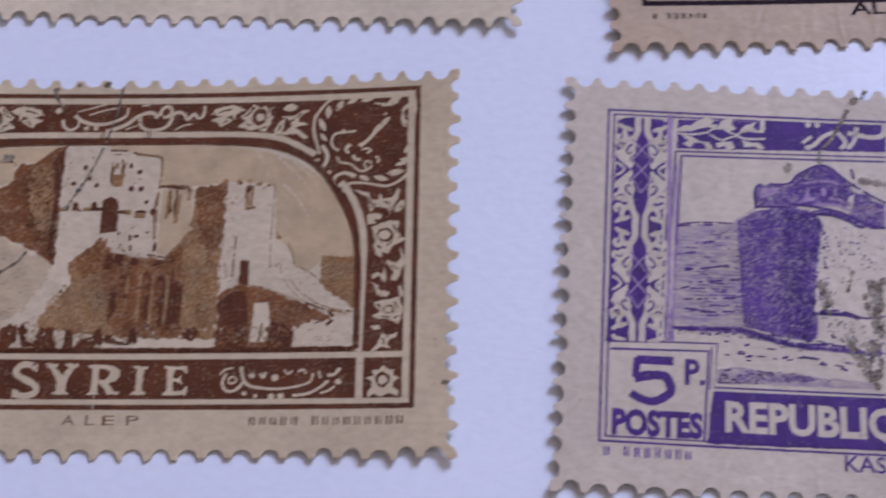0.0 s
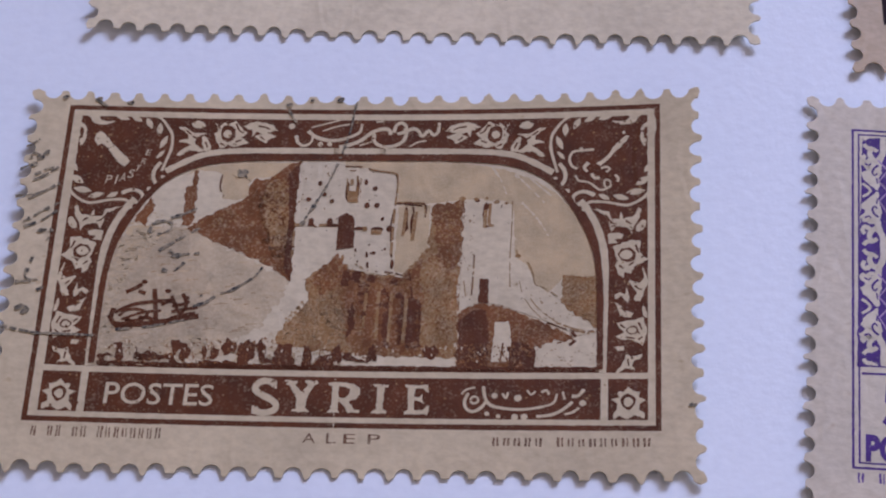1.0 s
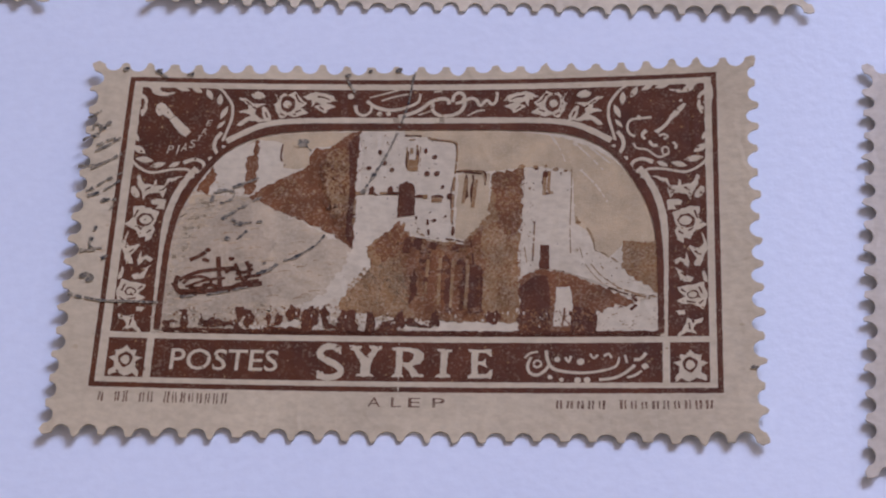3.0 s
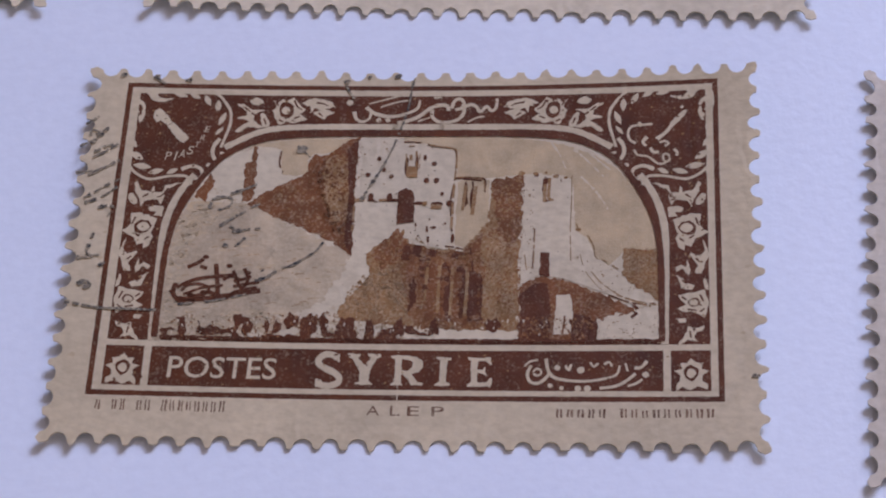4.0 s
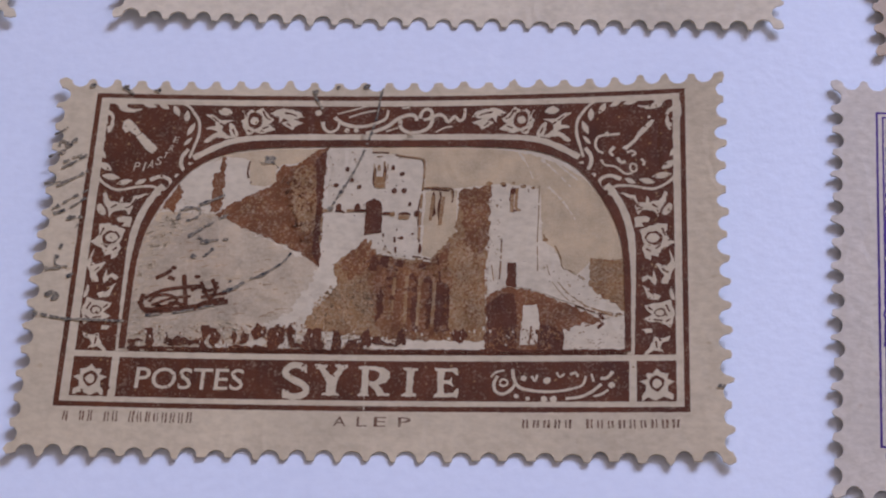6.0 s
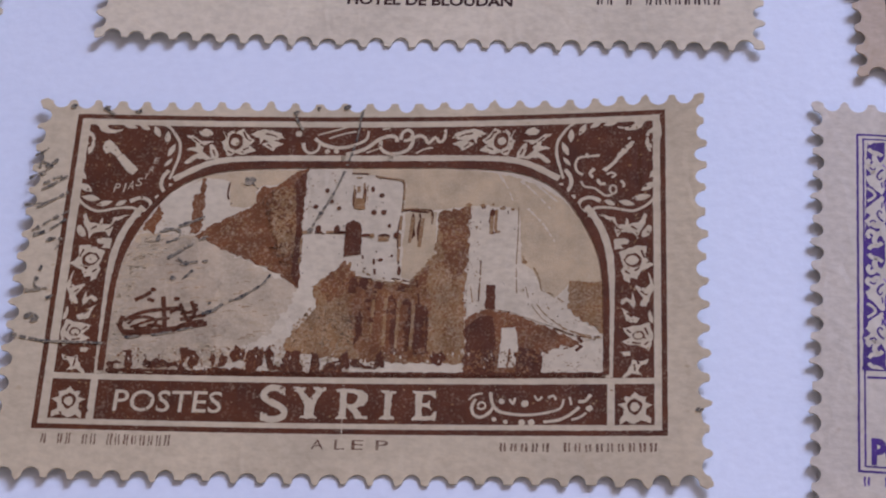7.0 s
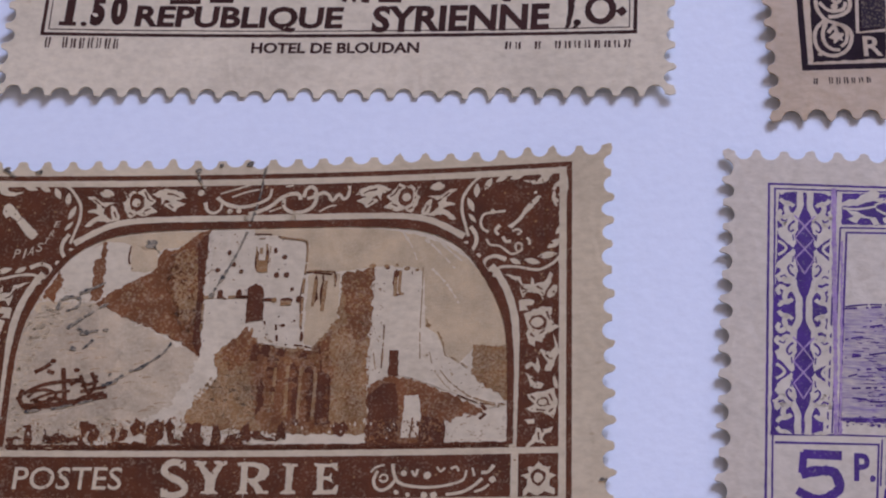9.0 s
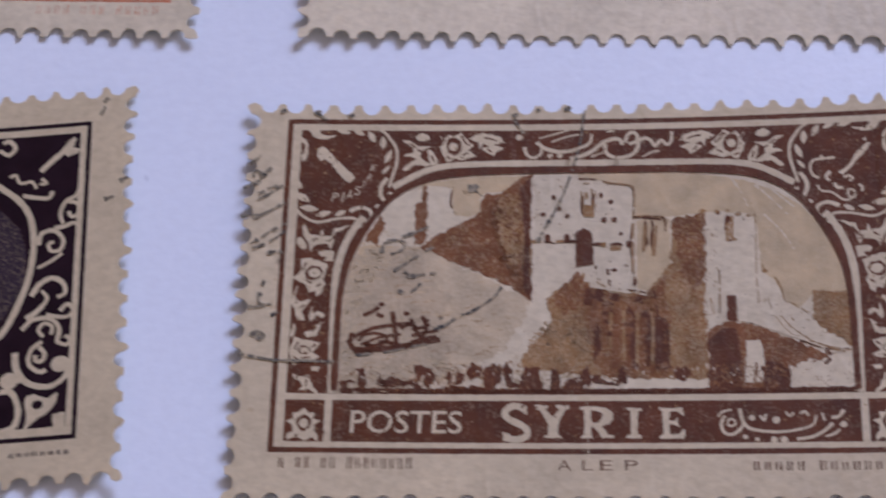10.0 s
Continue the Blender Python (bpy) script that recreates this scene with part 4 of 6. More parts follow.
for x, y, rx, ry in ((15.03, 15.02, 0.12, 0.16), (14.44, 13.97, 0.15, 0.14), (15.78, 13.86, 0.14, 0.14), (15.33, 14.31, 0.12, 0.14), (17.65, 15.14, 0.1, 0.18),
                     (18.18, 14.72, 0.14, 0.15), (17.79, 13.61, 0.15, 0.17), (18.36, 13.61, 0.16, 0.17), (18.72, 12.75, 0.1, 0.12), (14.70, 12.49, 0.16, 0.26),
                     (15.76, 12.49, 0.16, 0.28), (16.09, 12.31, 0.3, 0.1), (17.47, 12.13, 0.35, 0.1), (18.44, 12.06, 0.36, 0.17), (19.17, 12.13, 0.2, 0.2),
                     (16.61, 14.54, 0.1, 0.6), (17.19, 14.65, 0.1, 0.65), (16.92, 14.09, 0.25, 0.22), (20.04, 12.71, 0.12, 0.85), (20.46, 12.42, 0.16, 0.75),
                     (24.02, 13.92, 0.14, 0.12), (25.11, 13.82, 0.15, 0.13), (18.35, 10.57, 0.12, 0.12), (18.97, 10.82, 0.07, 0.07), (19.42, 9.88, 0.1, 0.3)):
    dot(pen, x, y, rx, ry)
line(pen, [(16.39, 16.16), (17.37, 16.12), (18.10, 15.89), (18.85, 15.77), (19.34, 15.62), (19.44, 14.90), (19.39, 13.60), (19.22, 12.31), (19.37, 10.31)], 0.085, broken=0.25)
line(pen, [(19.42, 13.75), (20.38, 13.78), (21.09, 13.66), (21.12, 12.85)], 0.1, broken=0.25)
line(pen, [(28.07, 6.30), (29.17, 5.87), (29.90, 5.73), (30.57, 5.79)], 0.07, broken=0.2)
line(pen, [(29.41, 5.73), (29.66, 5.32), (29.29, 4.92)], 0.18, broken=0.15)
line(pen, [(9.39, 15.58), (9.33, 14.67), (9.58, 14.07)], 0.09, broken=0.25)
line(pen, [(23.97, 10.46), (23.94, 9.21), (23.91, 7.80)], 0.07, broken=0.3)
line(pen, [(14.03, 12.30), (16.60, 12.28)], 0.13, broken=0.35)
WALLS = [(13.95, 16.23), (18.85, 15.77), (19.35, 15.47), (19.40, 9.59), (17.38, 9.59), (16.69, 10.67), (14.84, 9.58), (14.00, 8.85), (13.94, 12.85)]
for pts in ([(17.17, 8.85), (17.26, 9.34), (17.50, 9.56), (17.71, 9.20), (17.69, 8.64)], [(18.12, 8.78), (18.22, 9.28), (18.48, 9.07), (18.57, 8.71)], [(16.62, 8.49), (16.76, 9.27), (17.00, 9.48), (17.16, 8.99), (17.07, 8.42)], [(19.39, 8.65), (19.56, 9.07), (19.81, 8.93), (19.84, 8.51)]):
    area(pen, pts, rough=0.14)
line(pen, [(16.52, 9.05), (17.26, 9.41), (18.40, 9.42), (19.73, 9.28), (20.45, 8.86)], 0.07, broken=0.4)
line(pen, [(20.43, 9.28), (20.62, 7.88), (20.60, 5.80)], 0.10, broken=0.3)
line(pen, [(19.98, 13.24), (20.16, 12.07)], 0.12, broken=0.2)
line(pen, [(20.41, 13.53), (20.61, 12.14)], 0.10, broken=0.2)
line(pen, [(19.44, 13.75), (20.92, 13.60)], 0.09, broken=0.3)
line(pen, [(17.95, 10.63), (18.07, 9.63)], 0.12, broken=0.3)
line(pen, [(17.30, 10.84), (17.48, 9.98)], 0.10, broken=0.3)
stipple(pen, WALLS, 50, 31, 0.05)
stipple(pen, [(23.32, 13.86), (26.03, 13.66), (26.11, 10.40), (27.37, 8.67), (29.90, 6.00), (26.83, 6.94), (24.16, 7.59), (23.30, 7.11)], 50, 32, 0.05)
main.printed("citadel_drawing", pen, 8, ink_brown, "dark brown openings and outlines")
pen = []
box(pen, 16.62, 13.78, 17.23, 14.48, 0.08)
line(pen, [(20.05, 13.29), (19.98, 12.48), (19.92, 11.67)], 0.22, 0.8)
line(pen, [(20.59, 13.21), (20.53, 12.29), (20.47, 11.38)], 0.24, 0.8)
line(pen, [(19.33, 10.48), (19.35, 12.30), (19.37, 13.40)], 0.14, broken=0.11)
line(pen, [(17.38, 12.04), (17.89, 12.12)], 0.26, broken=0.06)
line(pen, [(18.12, 11.90), (18.73, 11.90)], 0.28)
line(pen, [(15.16, 12.29), (15.57, 12.33)], 0.16, broken=0.11)
line(pen, [(13.78, 12.28), (14.35, 12.36)], 0.18, broken=0.11)
line(pen, [(13.80, 11.92), (13.78, 10.28)], 0.13, broken=0.17)
stipple(pen, [(23.10, 13.92), (24.05, 13.90), (24.04, 7.44), (23.17, 7.44)], 40, 61, 0.05)
stipple(pen, [(26.19, 8.82), (28.67, 7.73), (30.51, 5.70), (27.76, 6.53)], 70, 62, 0.06)
stipple(pen, [(27.46, 4.65), (30.66, 5.13), (30.68, 3.61), (27.62, 3.64)], 70, 63, 0.09, 0.4)
stipple(pen, [(13.80, 16.02), (16.07, 16.22), (16.23, 13.22), (13.84, 12.84)], 40, 64, 0.06)
line(pen, [(16.56, 15.38), (16.65, 14.33)], 0.068, broken=0.18)
line(pen, [(17.14, 15.54), (17.22, 13.96)], 0.099, broken=0.15)
line(pen, [(16.83, 15.31), (16.85, 14.93)], 0.18)
line(pen, [(17.34, 15.38), (17.37, 14.11)], 0.050, broken=0.23)
line(pen, [(16.67, 15.88), (17.12, 15.88)], 0.056, broken=0.18)
line(pen, [(17.87, 15.95), (18.68, 15.83), (19.21, 15.72), (19.44, 15.53), (19.45, 14.52), (19.39, 13.59)], 0.093, broken=0.15)
line(pen, [(19.58, 13.81), (20.22, 13.84), (20.64, 13.73), (21.02, 13.80)], 0.074, broken=0.20)
line(pen, [(21.06, 13.57), (21.15, 12.91)], 0.074, broken=0.18)
line(pen, [(24.51, 13.31), (24.47, 12.17)], 0.20)
line(pen, [(24.76, 13.70), (24.72, 12.42), (24.98, 12.31)], 0.17)
line(pen, [(26.00, 13.86), (25.99, 12.04), (25.95, 10.24), (26.01, 8.29)], 0.056, broken=0.23)
line(pen, [(26.29, 10.77), (26.49, 10.16), (26.86, 10.08), (27.24, 9.33), (27.37, 8.62), (27.93, 8.37), (28.61, 7.87)], 0.056, broken=0.20)
line(pen, [(23.98, 10.27), (23.97, 9.20), (23.96, 8.31)], 0.056, broken=0.20)
line(pen, [(23.45, 8.85), (23.59, 7.86)], 0.050, broken=0.28)
line(pen, [(26.50, 8.81), (26.82, 7.76), (27.60, 6.71), (28.06, 6.53)], 0.037, broken=0.28)
line(pen, [(27.13, 7.75), (27.75, 6.98), (28.83, 6.17), (29.60, 5.92), (30.66, 5.70)], 0.050, broken=0.23)
line(pen, [(28.56, 6.28), (29.29, 6.00), (29.84, 5.75), (30.36, 5.61)], 0.099, broken=0.12)
for x, y, r in ((23.96, 14.02, 0.14), (24.53, 14.08, 0.10), (25.08, 13.81, 0.16), (25.65, 13.72, 0.12), (23.16, 14.03, 0.20), (26.39, 10.38, 0.15), (23.64, 12.62, 0.08)):
    dot(pen, x, y, r, r * 0.8)
main.stuff("wall_shading", pen, 9, ink_tan, "half-tone brown marks on the pale walls")
pen = []
for pts in ([(17.87, 8.65), (17.77, 6.74)], [(17.23, 8.86), (17.20, 7.02)], [(18.45, 8.23), (18.30, 4.80)], [(19.09, 7.94), (19.05, 4.67)], [(19.85, 7.73), (19.73, 4.67)], [(20.86, 7.59), (20.78, 4.67)]):
    line(pen, pts, 0.44, 0.95, rough=0.14)
stipple(pen, [(17.2, 8.6), (21.2, 8.2), (21.3, 4.4), (17.9, 4.5)], 260, 84, 0.10)
main.printed("arcade_shadow", pen, 8, ink_mid, "dark shadows between the arcade piers")
pen = []
line(pen, [(17.00, 9.58), (17.86, 9.44), (18.82, 9.26), (20.02, 9.08)], 0.10, broken=0.25)
line(pen, [(16.89, 10.37), (16.79, 9.86)], 0.28)
line(pen, [(17.66, 10.30), (17.62, 9.87)], 0.12)
main.printed("bridge_parapet", pen, 9, paper_view)

pen = []
for pts in ([(18.80, 8.16), (18.78, 5.18)], [(19.53, 8.01), (19.47, 5.08)], [(20.35, 7.73), (20.28, 4.95)], [(18.13, 8.44), (18.06, 6.05)], [(21.36, 7.45), (21.26, 4.95)]):
    line(pen, pts, 0.20, 0.7, broken=0.12, rough=0.09)
main.printed("arcade_pier", pen, 9, ink_tan, "tan piers between dark arches")

pen = []
for pts in ([(25.72, 5.07), (25.67, 4.46), (25.58, 3.85)], [(25.88, 4.26), (26.13, 3.78)], [(25.40, 3.85), (25.95, 3.78)]):
    line(pen, pts, 0.10, broken=0.1)
main.printed("door_figure", pen, 9, ink_mid)

# dark stroke-like script in the foreground and the low row of blots along the road
pen = []
line(pen, [(4.27, 6.57), (5.22, 7.08), (6.47, 7.32), (7.56, 7.41)], 0.22)
line(pen, [(4.41, 5.87), (5.66, 5.89), (7.21, 6.14), (8.94, 6.48)], 0.30)
line(pen, [(6.33, 8.10), (6.50, 6.97), (6.64, 5.91)], 0.26)
line(pen, [(4.21, 6.85), (4.12, 6.21), (4.58, 5.73), (5.36, 5.75)], 0.26)
line(pen, [(4.76, 7.85), (5.31, 8.15), (5.60, 8.37)], 0.24)
line(pen, [(5.45, 7.94), (5.85, 7.80)], 0.20)
line(pen, [(4.69, 6.15), (5.75, 6.60), (6.84, 6.76)], 0.16)
line(pen, [(7.32, 7.69), (7.86, 6.64), (8.19, 7.14), (7.94, 7.85)], 0.20)
line(pen, [(7.07, 5.92), (7.51, 6.35), (8.74, 6.66)], 0.2)
line(pen, [(4.54, 6.36), (4.88, 6.72), (5.57, 6.81), (6.10, 6.54), (5.63, 6.17), (4.89, 6.09)], 0.18)
line(pen, [(6.80, 7.11), (7.29, 7.34), (7.81, 7.13), (8.36, 7.36)], 0.2)
line(pen, [(5.66, 5.89), (6.00, 6.32), (6.45, 6.19)], 0.22)
line(pen, [(7.41, 6.70), (8.09, 6.86), (8.83, 7.01)], 0.2)
line(pen, [(4.22, 6.42), (3.92, 6.28)], 0.2)
for x, y in ((5.07, 6.16), (5.78, 6.32), (7.10, 7.97), (8.18, 7.57), (5.71, 8.52), (7.57, 7.06),):
    dot(pen, x, y, 0.17, 0.13)
rnd = random.Random(21)
(ax, ay), (bx, by) = [(3.65, 3.63), (27.29, 3.59)]
for pts in ([(4.59, 3.36), (4.66, 4.29), (4.52, 4.66), (4.91, 4.80), (5.07, 4.24), (5.08, 3.37)],
            [(7.62, 3.43), (7.74, 4.37), (7.59, 4.83), (7.98, 5.00), (8.50, 4.78), (8.70, 4.32), (8.49, 3.68), (8.16, 3.88), (8.10, 4.44), (7.96, 4.30), (7.96, 3.44)],
            [(5.56, 3.95), (6.10, 4.13), (6.38, 4.34), (7.09, 4.05), (7.63, 4.20), (7.67, 3.83), (5.90, 3.73)], [(5.58, 3.78), (5.68, 4.52), (6.04, 4.06), (6.07, 3.80)],
            [(9.39, 3.87), (9.26, 4.20), (9.54, 4.80), (9.62, 4.07)], [(9.85, 3.88), (9.92, 4.74), (10.31, 4.48), (10.27, 4.02)],
            [(10.60, 4.09), (10.46, 4.59), (10.68, 5.19), (10.95, 4.89), (11.24, 5.13), (11.16, 4.37)],):
    area(pen, pts, rough=0.16)
for pts in ([(11.27, 3.44), (11.33, 4.50), (11.41, 4.97), (11.92, 5.14), (12.38, 4.78), (12.22, 4.12), (11.95, 3.45)],
            [(12.37, 4.19), (12.41, 5.15), (12.77, 4.86), (12.90, 4.13), (13.46, 3.67), (12.65, 3.79)], [(13.19, 3.93), (13.48, 4.90), (14.22, 4.81), (14.54, 3.49), (13.47, 3.48)],
            [(14.85, 3.50), (14.89, 4.85), (15.31, 4.69), (15.46, 3.51)], [(15.55, 3.51), (15.73, 4.30), (16.28, 4.27), (16.56, 4.71), (16.91, 4.94), (17.08, 3.85), (16.63, 3.72)],
            [(17.04, 3.99), (17.25, 4.45), (17.82, 4.09), (18.32, 3.93), (18.40, 4.59), (18.78, 4.96), (18.90, 4.00), (18.45, 3.87)],
            [(21.36, 4.58), (21.64, 4.95), (22.07, 4.91), (22.27, 4.49), (22.02, 4.06), (21.47, 4.19)],):
    area(pen, pts, rough=0.16)
for pts in ([(23.19, 3.57), (23.17, 4.69), (23.56, 4.92), (23.76, 4.46), (24.11, 4.75), (24.40, 4.23), (24.55, 3.58)],
            [(26.01, 3.90), (26.04, 4.79), (26.89, 4.72), (27.46, 4.85), (27.52, 3.58), (26.08, 3.58)],
            [(3.73, 3.34), (3.70, 4.07), (4.49, 4.16), (4.51, 3.96), (3.97, 3.88), (3.97, 3.35)], [(9.00, 3.46), (9.09, 3.80), (11.43, 3.77), (11.45, 3.51)],
            [(24.57, 3.64), (24.67, 4.23), (24.99, 3.64)],):
    area(pen, pts, rough=0.16)
box(pen, ax, ay - 0.16, bx + 3.6, ay + 0.02, 0.06)
main.stuff("foreground_blot", pen, 8, ink_brown, "dark brown foreground blots and strokes")
pen = []
for k in range(80):
    f = rnd.random()
    x, y, t = ax + (bx - ax) * f, ay + rnd.uniform(0.1, 1.35), rnd.uniform(0.06, 0.22)
    area(pen, [(x - 0.03, y - t * 0.5), (x + rnd.uniform(0.0, 0.07), y - t * 0.5), (x + 0.04, y + t * 0.5), (x - 0.03, y + t * 0.5)], rough=0.1)
main.stuff("foreground_gap", pen, 9, paper_view)
pen = []
stipple(pen, [(3.7, 3.5), (9.0, 3.5), (13.0, 3.6), (19.0, 3.7), (19.0, 4.9), (13.0, 5.2), (9.5, 5.1), (3.8, 4.8)], 380, 81, 0.07)
stipple(pen, [(23.2, 3.6), (27.4, 3.6), (27.4, 4.9), (23.2, 5.0)], 220, 82, 0.08)
main.stuff("foreground_tone", pen, 9, ink_half)
pen = []
for k in range(70):
    x, y = rnd.uniform(4.2, 14.5), rnd.uniform(4.6, 11.0)
    if y < 12.6 - 0.55 * (x - 4):
        l = rnd.uniform(0.2, 0.9)
        line(pen, [(x, y), (x + l * 0.5, y + 0.12 * l), (x + l, y + 0.1 * l)], 0.05, 0.5, broken=0.3)
main.stuff("slope_hatching", pen, 4, ink_gleam)

pen = []
line(pen, [(x - 0.12, y + 0.02) if n < 4 else (x - 0.05, y + 0.12) for n, (x, y) in enumerate(arch[:12])] + [(W - (x - 0.05), y + 0.12) if n > 3 else (W - (x - 0.12), y + 0.02) for n, (x, y) in list(enumerate(arch[:12]))[::-1]], 0.36)
main.printed("arch_shade_line", pen, 10, ink_brown)

# nicks and specks of worn printing in the dark bands
rnd = random.Random(77)


def band_spot():
    side = rnd.choice("tblr")
    if side == "t":
        return rnd.uniform(1, W - 1), rnd.uniform(H - 2.6, H - 0.8)
    if side == "b":
        return rnd.uniform(1, W - 1), rnd.uniform(0.65, 2.95)
    x = rnd.uniform(0.9, 2.9)
    return (x if side == "l" else W - x), rnd.uniform(3.4, H - 1)


pen, light = [], []
for k in range(420):
    x, y = band_spot()
    dot(pen if k % 3 else light, x, y, rnd.uniform(0.03, 0.10), rnd.uniform(0.03, 0.07), rnd.uniform(0, 180), 7)
for k in range(36):
    x, y = rnd.choice((rnd.uniform(0.9, 5.8), W - rnd.uniform(0.9, 5.8))), rnd.uniform(H - 5.6, H - 0.9)
    dot(pen, x, y, rnd.uniform(0.04, 0.12), rnd.uniform(0.03, 0.08), rnd.uniform(0, 180), 7)
main.stuff("ink_speck", pen, 5, ink_brown)
main.stuff("bare_speck", light, 5, ink_tan)
# worn folds where pale fibres show
pen = []
line(pen, [(16.77, 2.88), (16.82, 1.27), (16.85, 0.27), (16.90, -2.35)], 0.05, 0.6, broken=0.42, rough=0.16)
for pts in ([(25.58, 16.03), (26.36, 15.33), (27.20, 14.42), (27.77, 13.74)], [(26.42, 15.93), (27.19, 15.09), (28.15, 14.17)], [(26.51, 13.78), (27.40, 12.73), (28.04, 11.63)], [(24.81, 16.05), (25.31, 15.21), (25.64, 14.31)]):
    line(pen, pts, 0.16, 0.5, broken=0.1, rough=0.2)
main.stuff("fold", pen, 4, paper_view, "pale worn fold lines")
# ---- the postmark ----
pen = []
for pts in ([(-2.13, 17.00), (-1.76, 17.24), (-1.41, 17.56)], [(-1.60, 15.94), (-1.33, 16.41), (-0.77, 16.66)], [(-2.26, 15.46), (-2.08, 15.62)],
            [(-1.56, 15.11), (-1.06, 15.35), (-0.70, 15.59), (-0.16, 15.72)], [(-1.56, 13.60), (-1.08, 13.91), (-0.53, 14.23), (0.13, 14.67)],
            [(-1.63, 12.11), (-1.15, 12.42), (-0.56, 12.88), (0.35, 13.43)], [(-0.64, 11.47), (-0.21, 11.64), (0.18, 11.57)],
            [(-0.76, 9.86), (-0.91, 9.28), (-0.98, 8.56), (-0.26, 8.44)], [(-1.58, 8.25), (-0.64, 8.35)], [(-2.26, 15.52), (-1.59, 15.93), (-1.06, 16.40)],
            [(-1.45, 14.79), (-0.78, 15.19), (-0.06, 15.74)], [(-2.29, 13.71), (-1.34, 13.89)], [(-1.76, 16.23), (-1.68, 16.61), (-1.14, 16.47)], [(-2.07, 17.06), (-1.76, 17.22)],
            [(-1.52, 11.80), (-0.64, 12.20), (0.22, 12.89)],):
    line(pen, pts, 0.17, 0.75, broken=0.22, rough=0.16)
for pts in ([(-0.28, 10.59), (0.03, 11.26)], [(-1.31, 6.70), (-0.95, 6.85), (-0.47, 6.58)], [(-0.25, 7.79), (0.11, 8.02)],
            [(-1.85, 5.52), (-0.88, 5.34), (0.08, 5.19), (1.65, 5.17), (3.29, 5.14)], [(5.60, 11.56), (5.74, 12.15), (6.29, 12.38), (6.82, 12.25), (6.74, 11.80), (6.12, 11.50)],
            [(6.67, 12.54), (7.54, 12.92), (8.16, 13.23)], [(6.29, 10.48), (7.06, 11.07), (7.97, 11.68), (8.46, 11.98)], [(6.59, 9.32), (7.18, 9.19), (7.82, 9.78)],
            [(6.86, 10.49), (7.20, 10.28)], [(8.58, 7.06), (9.25, 7.32), (9.90, 7.83), (10.52, 8.05), (11.18, 8.49), (11.87, 9.03), (12.35, 9.83)],):
    line(pen, pts, 0.17, 0.75, broken=0.22, rough=0.16)
for pts in ([(14.17, 12.26), (14.50, 13.00), (14.97, 13.90), (15.43, 14.87), (15.88, 16.08), (16.21, 17.22), (16.53, 18.53), (16.71, 20.17), (16.89, 20.48)],
            [(1.51, 20.46), (1.87, 20.15), (2.17, 19.93)], [(3.34, 20.19), (3.73, 20.28)], [(12.72, 20.32), (12.96, 19.69), (13.34, 19.07)],
            [(10.28, 15.82), (10.78, 15.37), (11.06, 15.07)], [(7.02, 10.13), (7.78, 10.29), (8.60, 10.37)], [(4.44, 5.52), (6.30, 5.77), (8.15, 6.22)],):
    line(pen, pts, 0.17, 0.75, broken=0.22, rough=0.16)
for x, y, r in ((-1.12, 6.70, 0.22), (-0.72, 6.50, 0.25), (-1.52, 15.87, 0.2), (-1.12, 16.34, 0.17), (-0.87, 16.73, 0.16), (1.65, 20.39, 0.22), (3.61, 20.20, 0.16),
                (12.86, 20.24, 0.2), (-0.56, 11.55, 0.2), (10.56, 15.59, 0.35), (8.96, 7.72, 0.1), (14.22, 12.41, 0.2), (14.17, 20.56, 0.14), (15.82, 20.64, 0.22), (-0.30, 20.45, 0.2),
                (35.77, 1.46, 0.14), (35.98, 1.42, 0.12)):
    dot(pen, x, y, r, r * 0.7, 30)
main.stuff("postmark", pen, 12, ink_cancel, "broken grey postmark arcs and bars")

# ---- violet castle stamp ----
violet = Stamp("violet five piastre stamp with castle view beside brown one", 43.85, -2.25, -2.8, (-2.35, -2.75, 37.6, 22.5), (0.3, 0.3, 0.3, 0.3), 0.08, paper_violet)
violet.sheet_of_paper(4)
W, H = 35.4, 20.6
pen = []
rim(pen, 0, 0, W, H, 0.13)
rim(pen, 0.34, 0.3, W - 0.34, H - 0.3, 0.1)
line(pen, [(3.71, 20.23), (3.19, 6.04)], 0.10, curved=False)
line(pen, [(4.25, 17.71), (3.79, 6.14)], 0.12, curved=False)
line(pen, [(4.25, 17.71), (15.78, 17.90)], 0.12, curved=False)
line(pen, [(3.92, 17.99), (15.79, 18.20)], 0.10, curved=False)
line(pen, [(3.92, 17.99), (3.43, 6.09)], 0.10, curved=False)
line(pen, [(0.32, 5.87), (3.86, 6.01), (6.29, 6.05), (6.11, 3.47), (15.23, 3.51)], 0.12, curved=False)
line(pen, [(0.51, 5.44), (5.81, 5.58), (5.61, 0.39)], 0.13, curved=False)
line(pen, [(5.99, 5.86), (5.87, 3.33)], 0.09, curved=False)
line(pen, [(6.11, 3.21), (15.22, 3.28)], 0.10, curved=False)
violet.printed("border", pen, 1, ink_violet)
pen = []
SIDE = [(0.60, 20.05), (3.45, 20.10), (3.00, 6.09), (0.26, 5.86)]
area(pen, SIDE)
area(pen, [(4.03, 20.10), (15.87, 20.33), (15.80, 18.53), (3.99, 18.18)])
area(pen, [(W - x, y) for x, y in SIDE])
violet.printed("ornament_band", pen, 1, ink_violet)


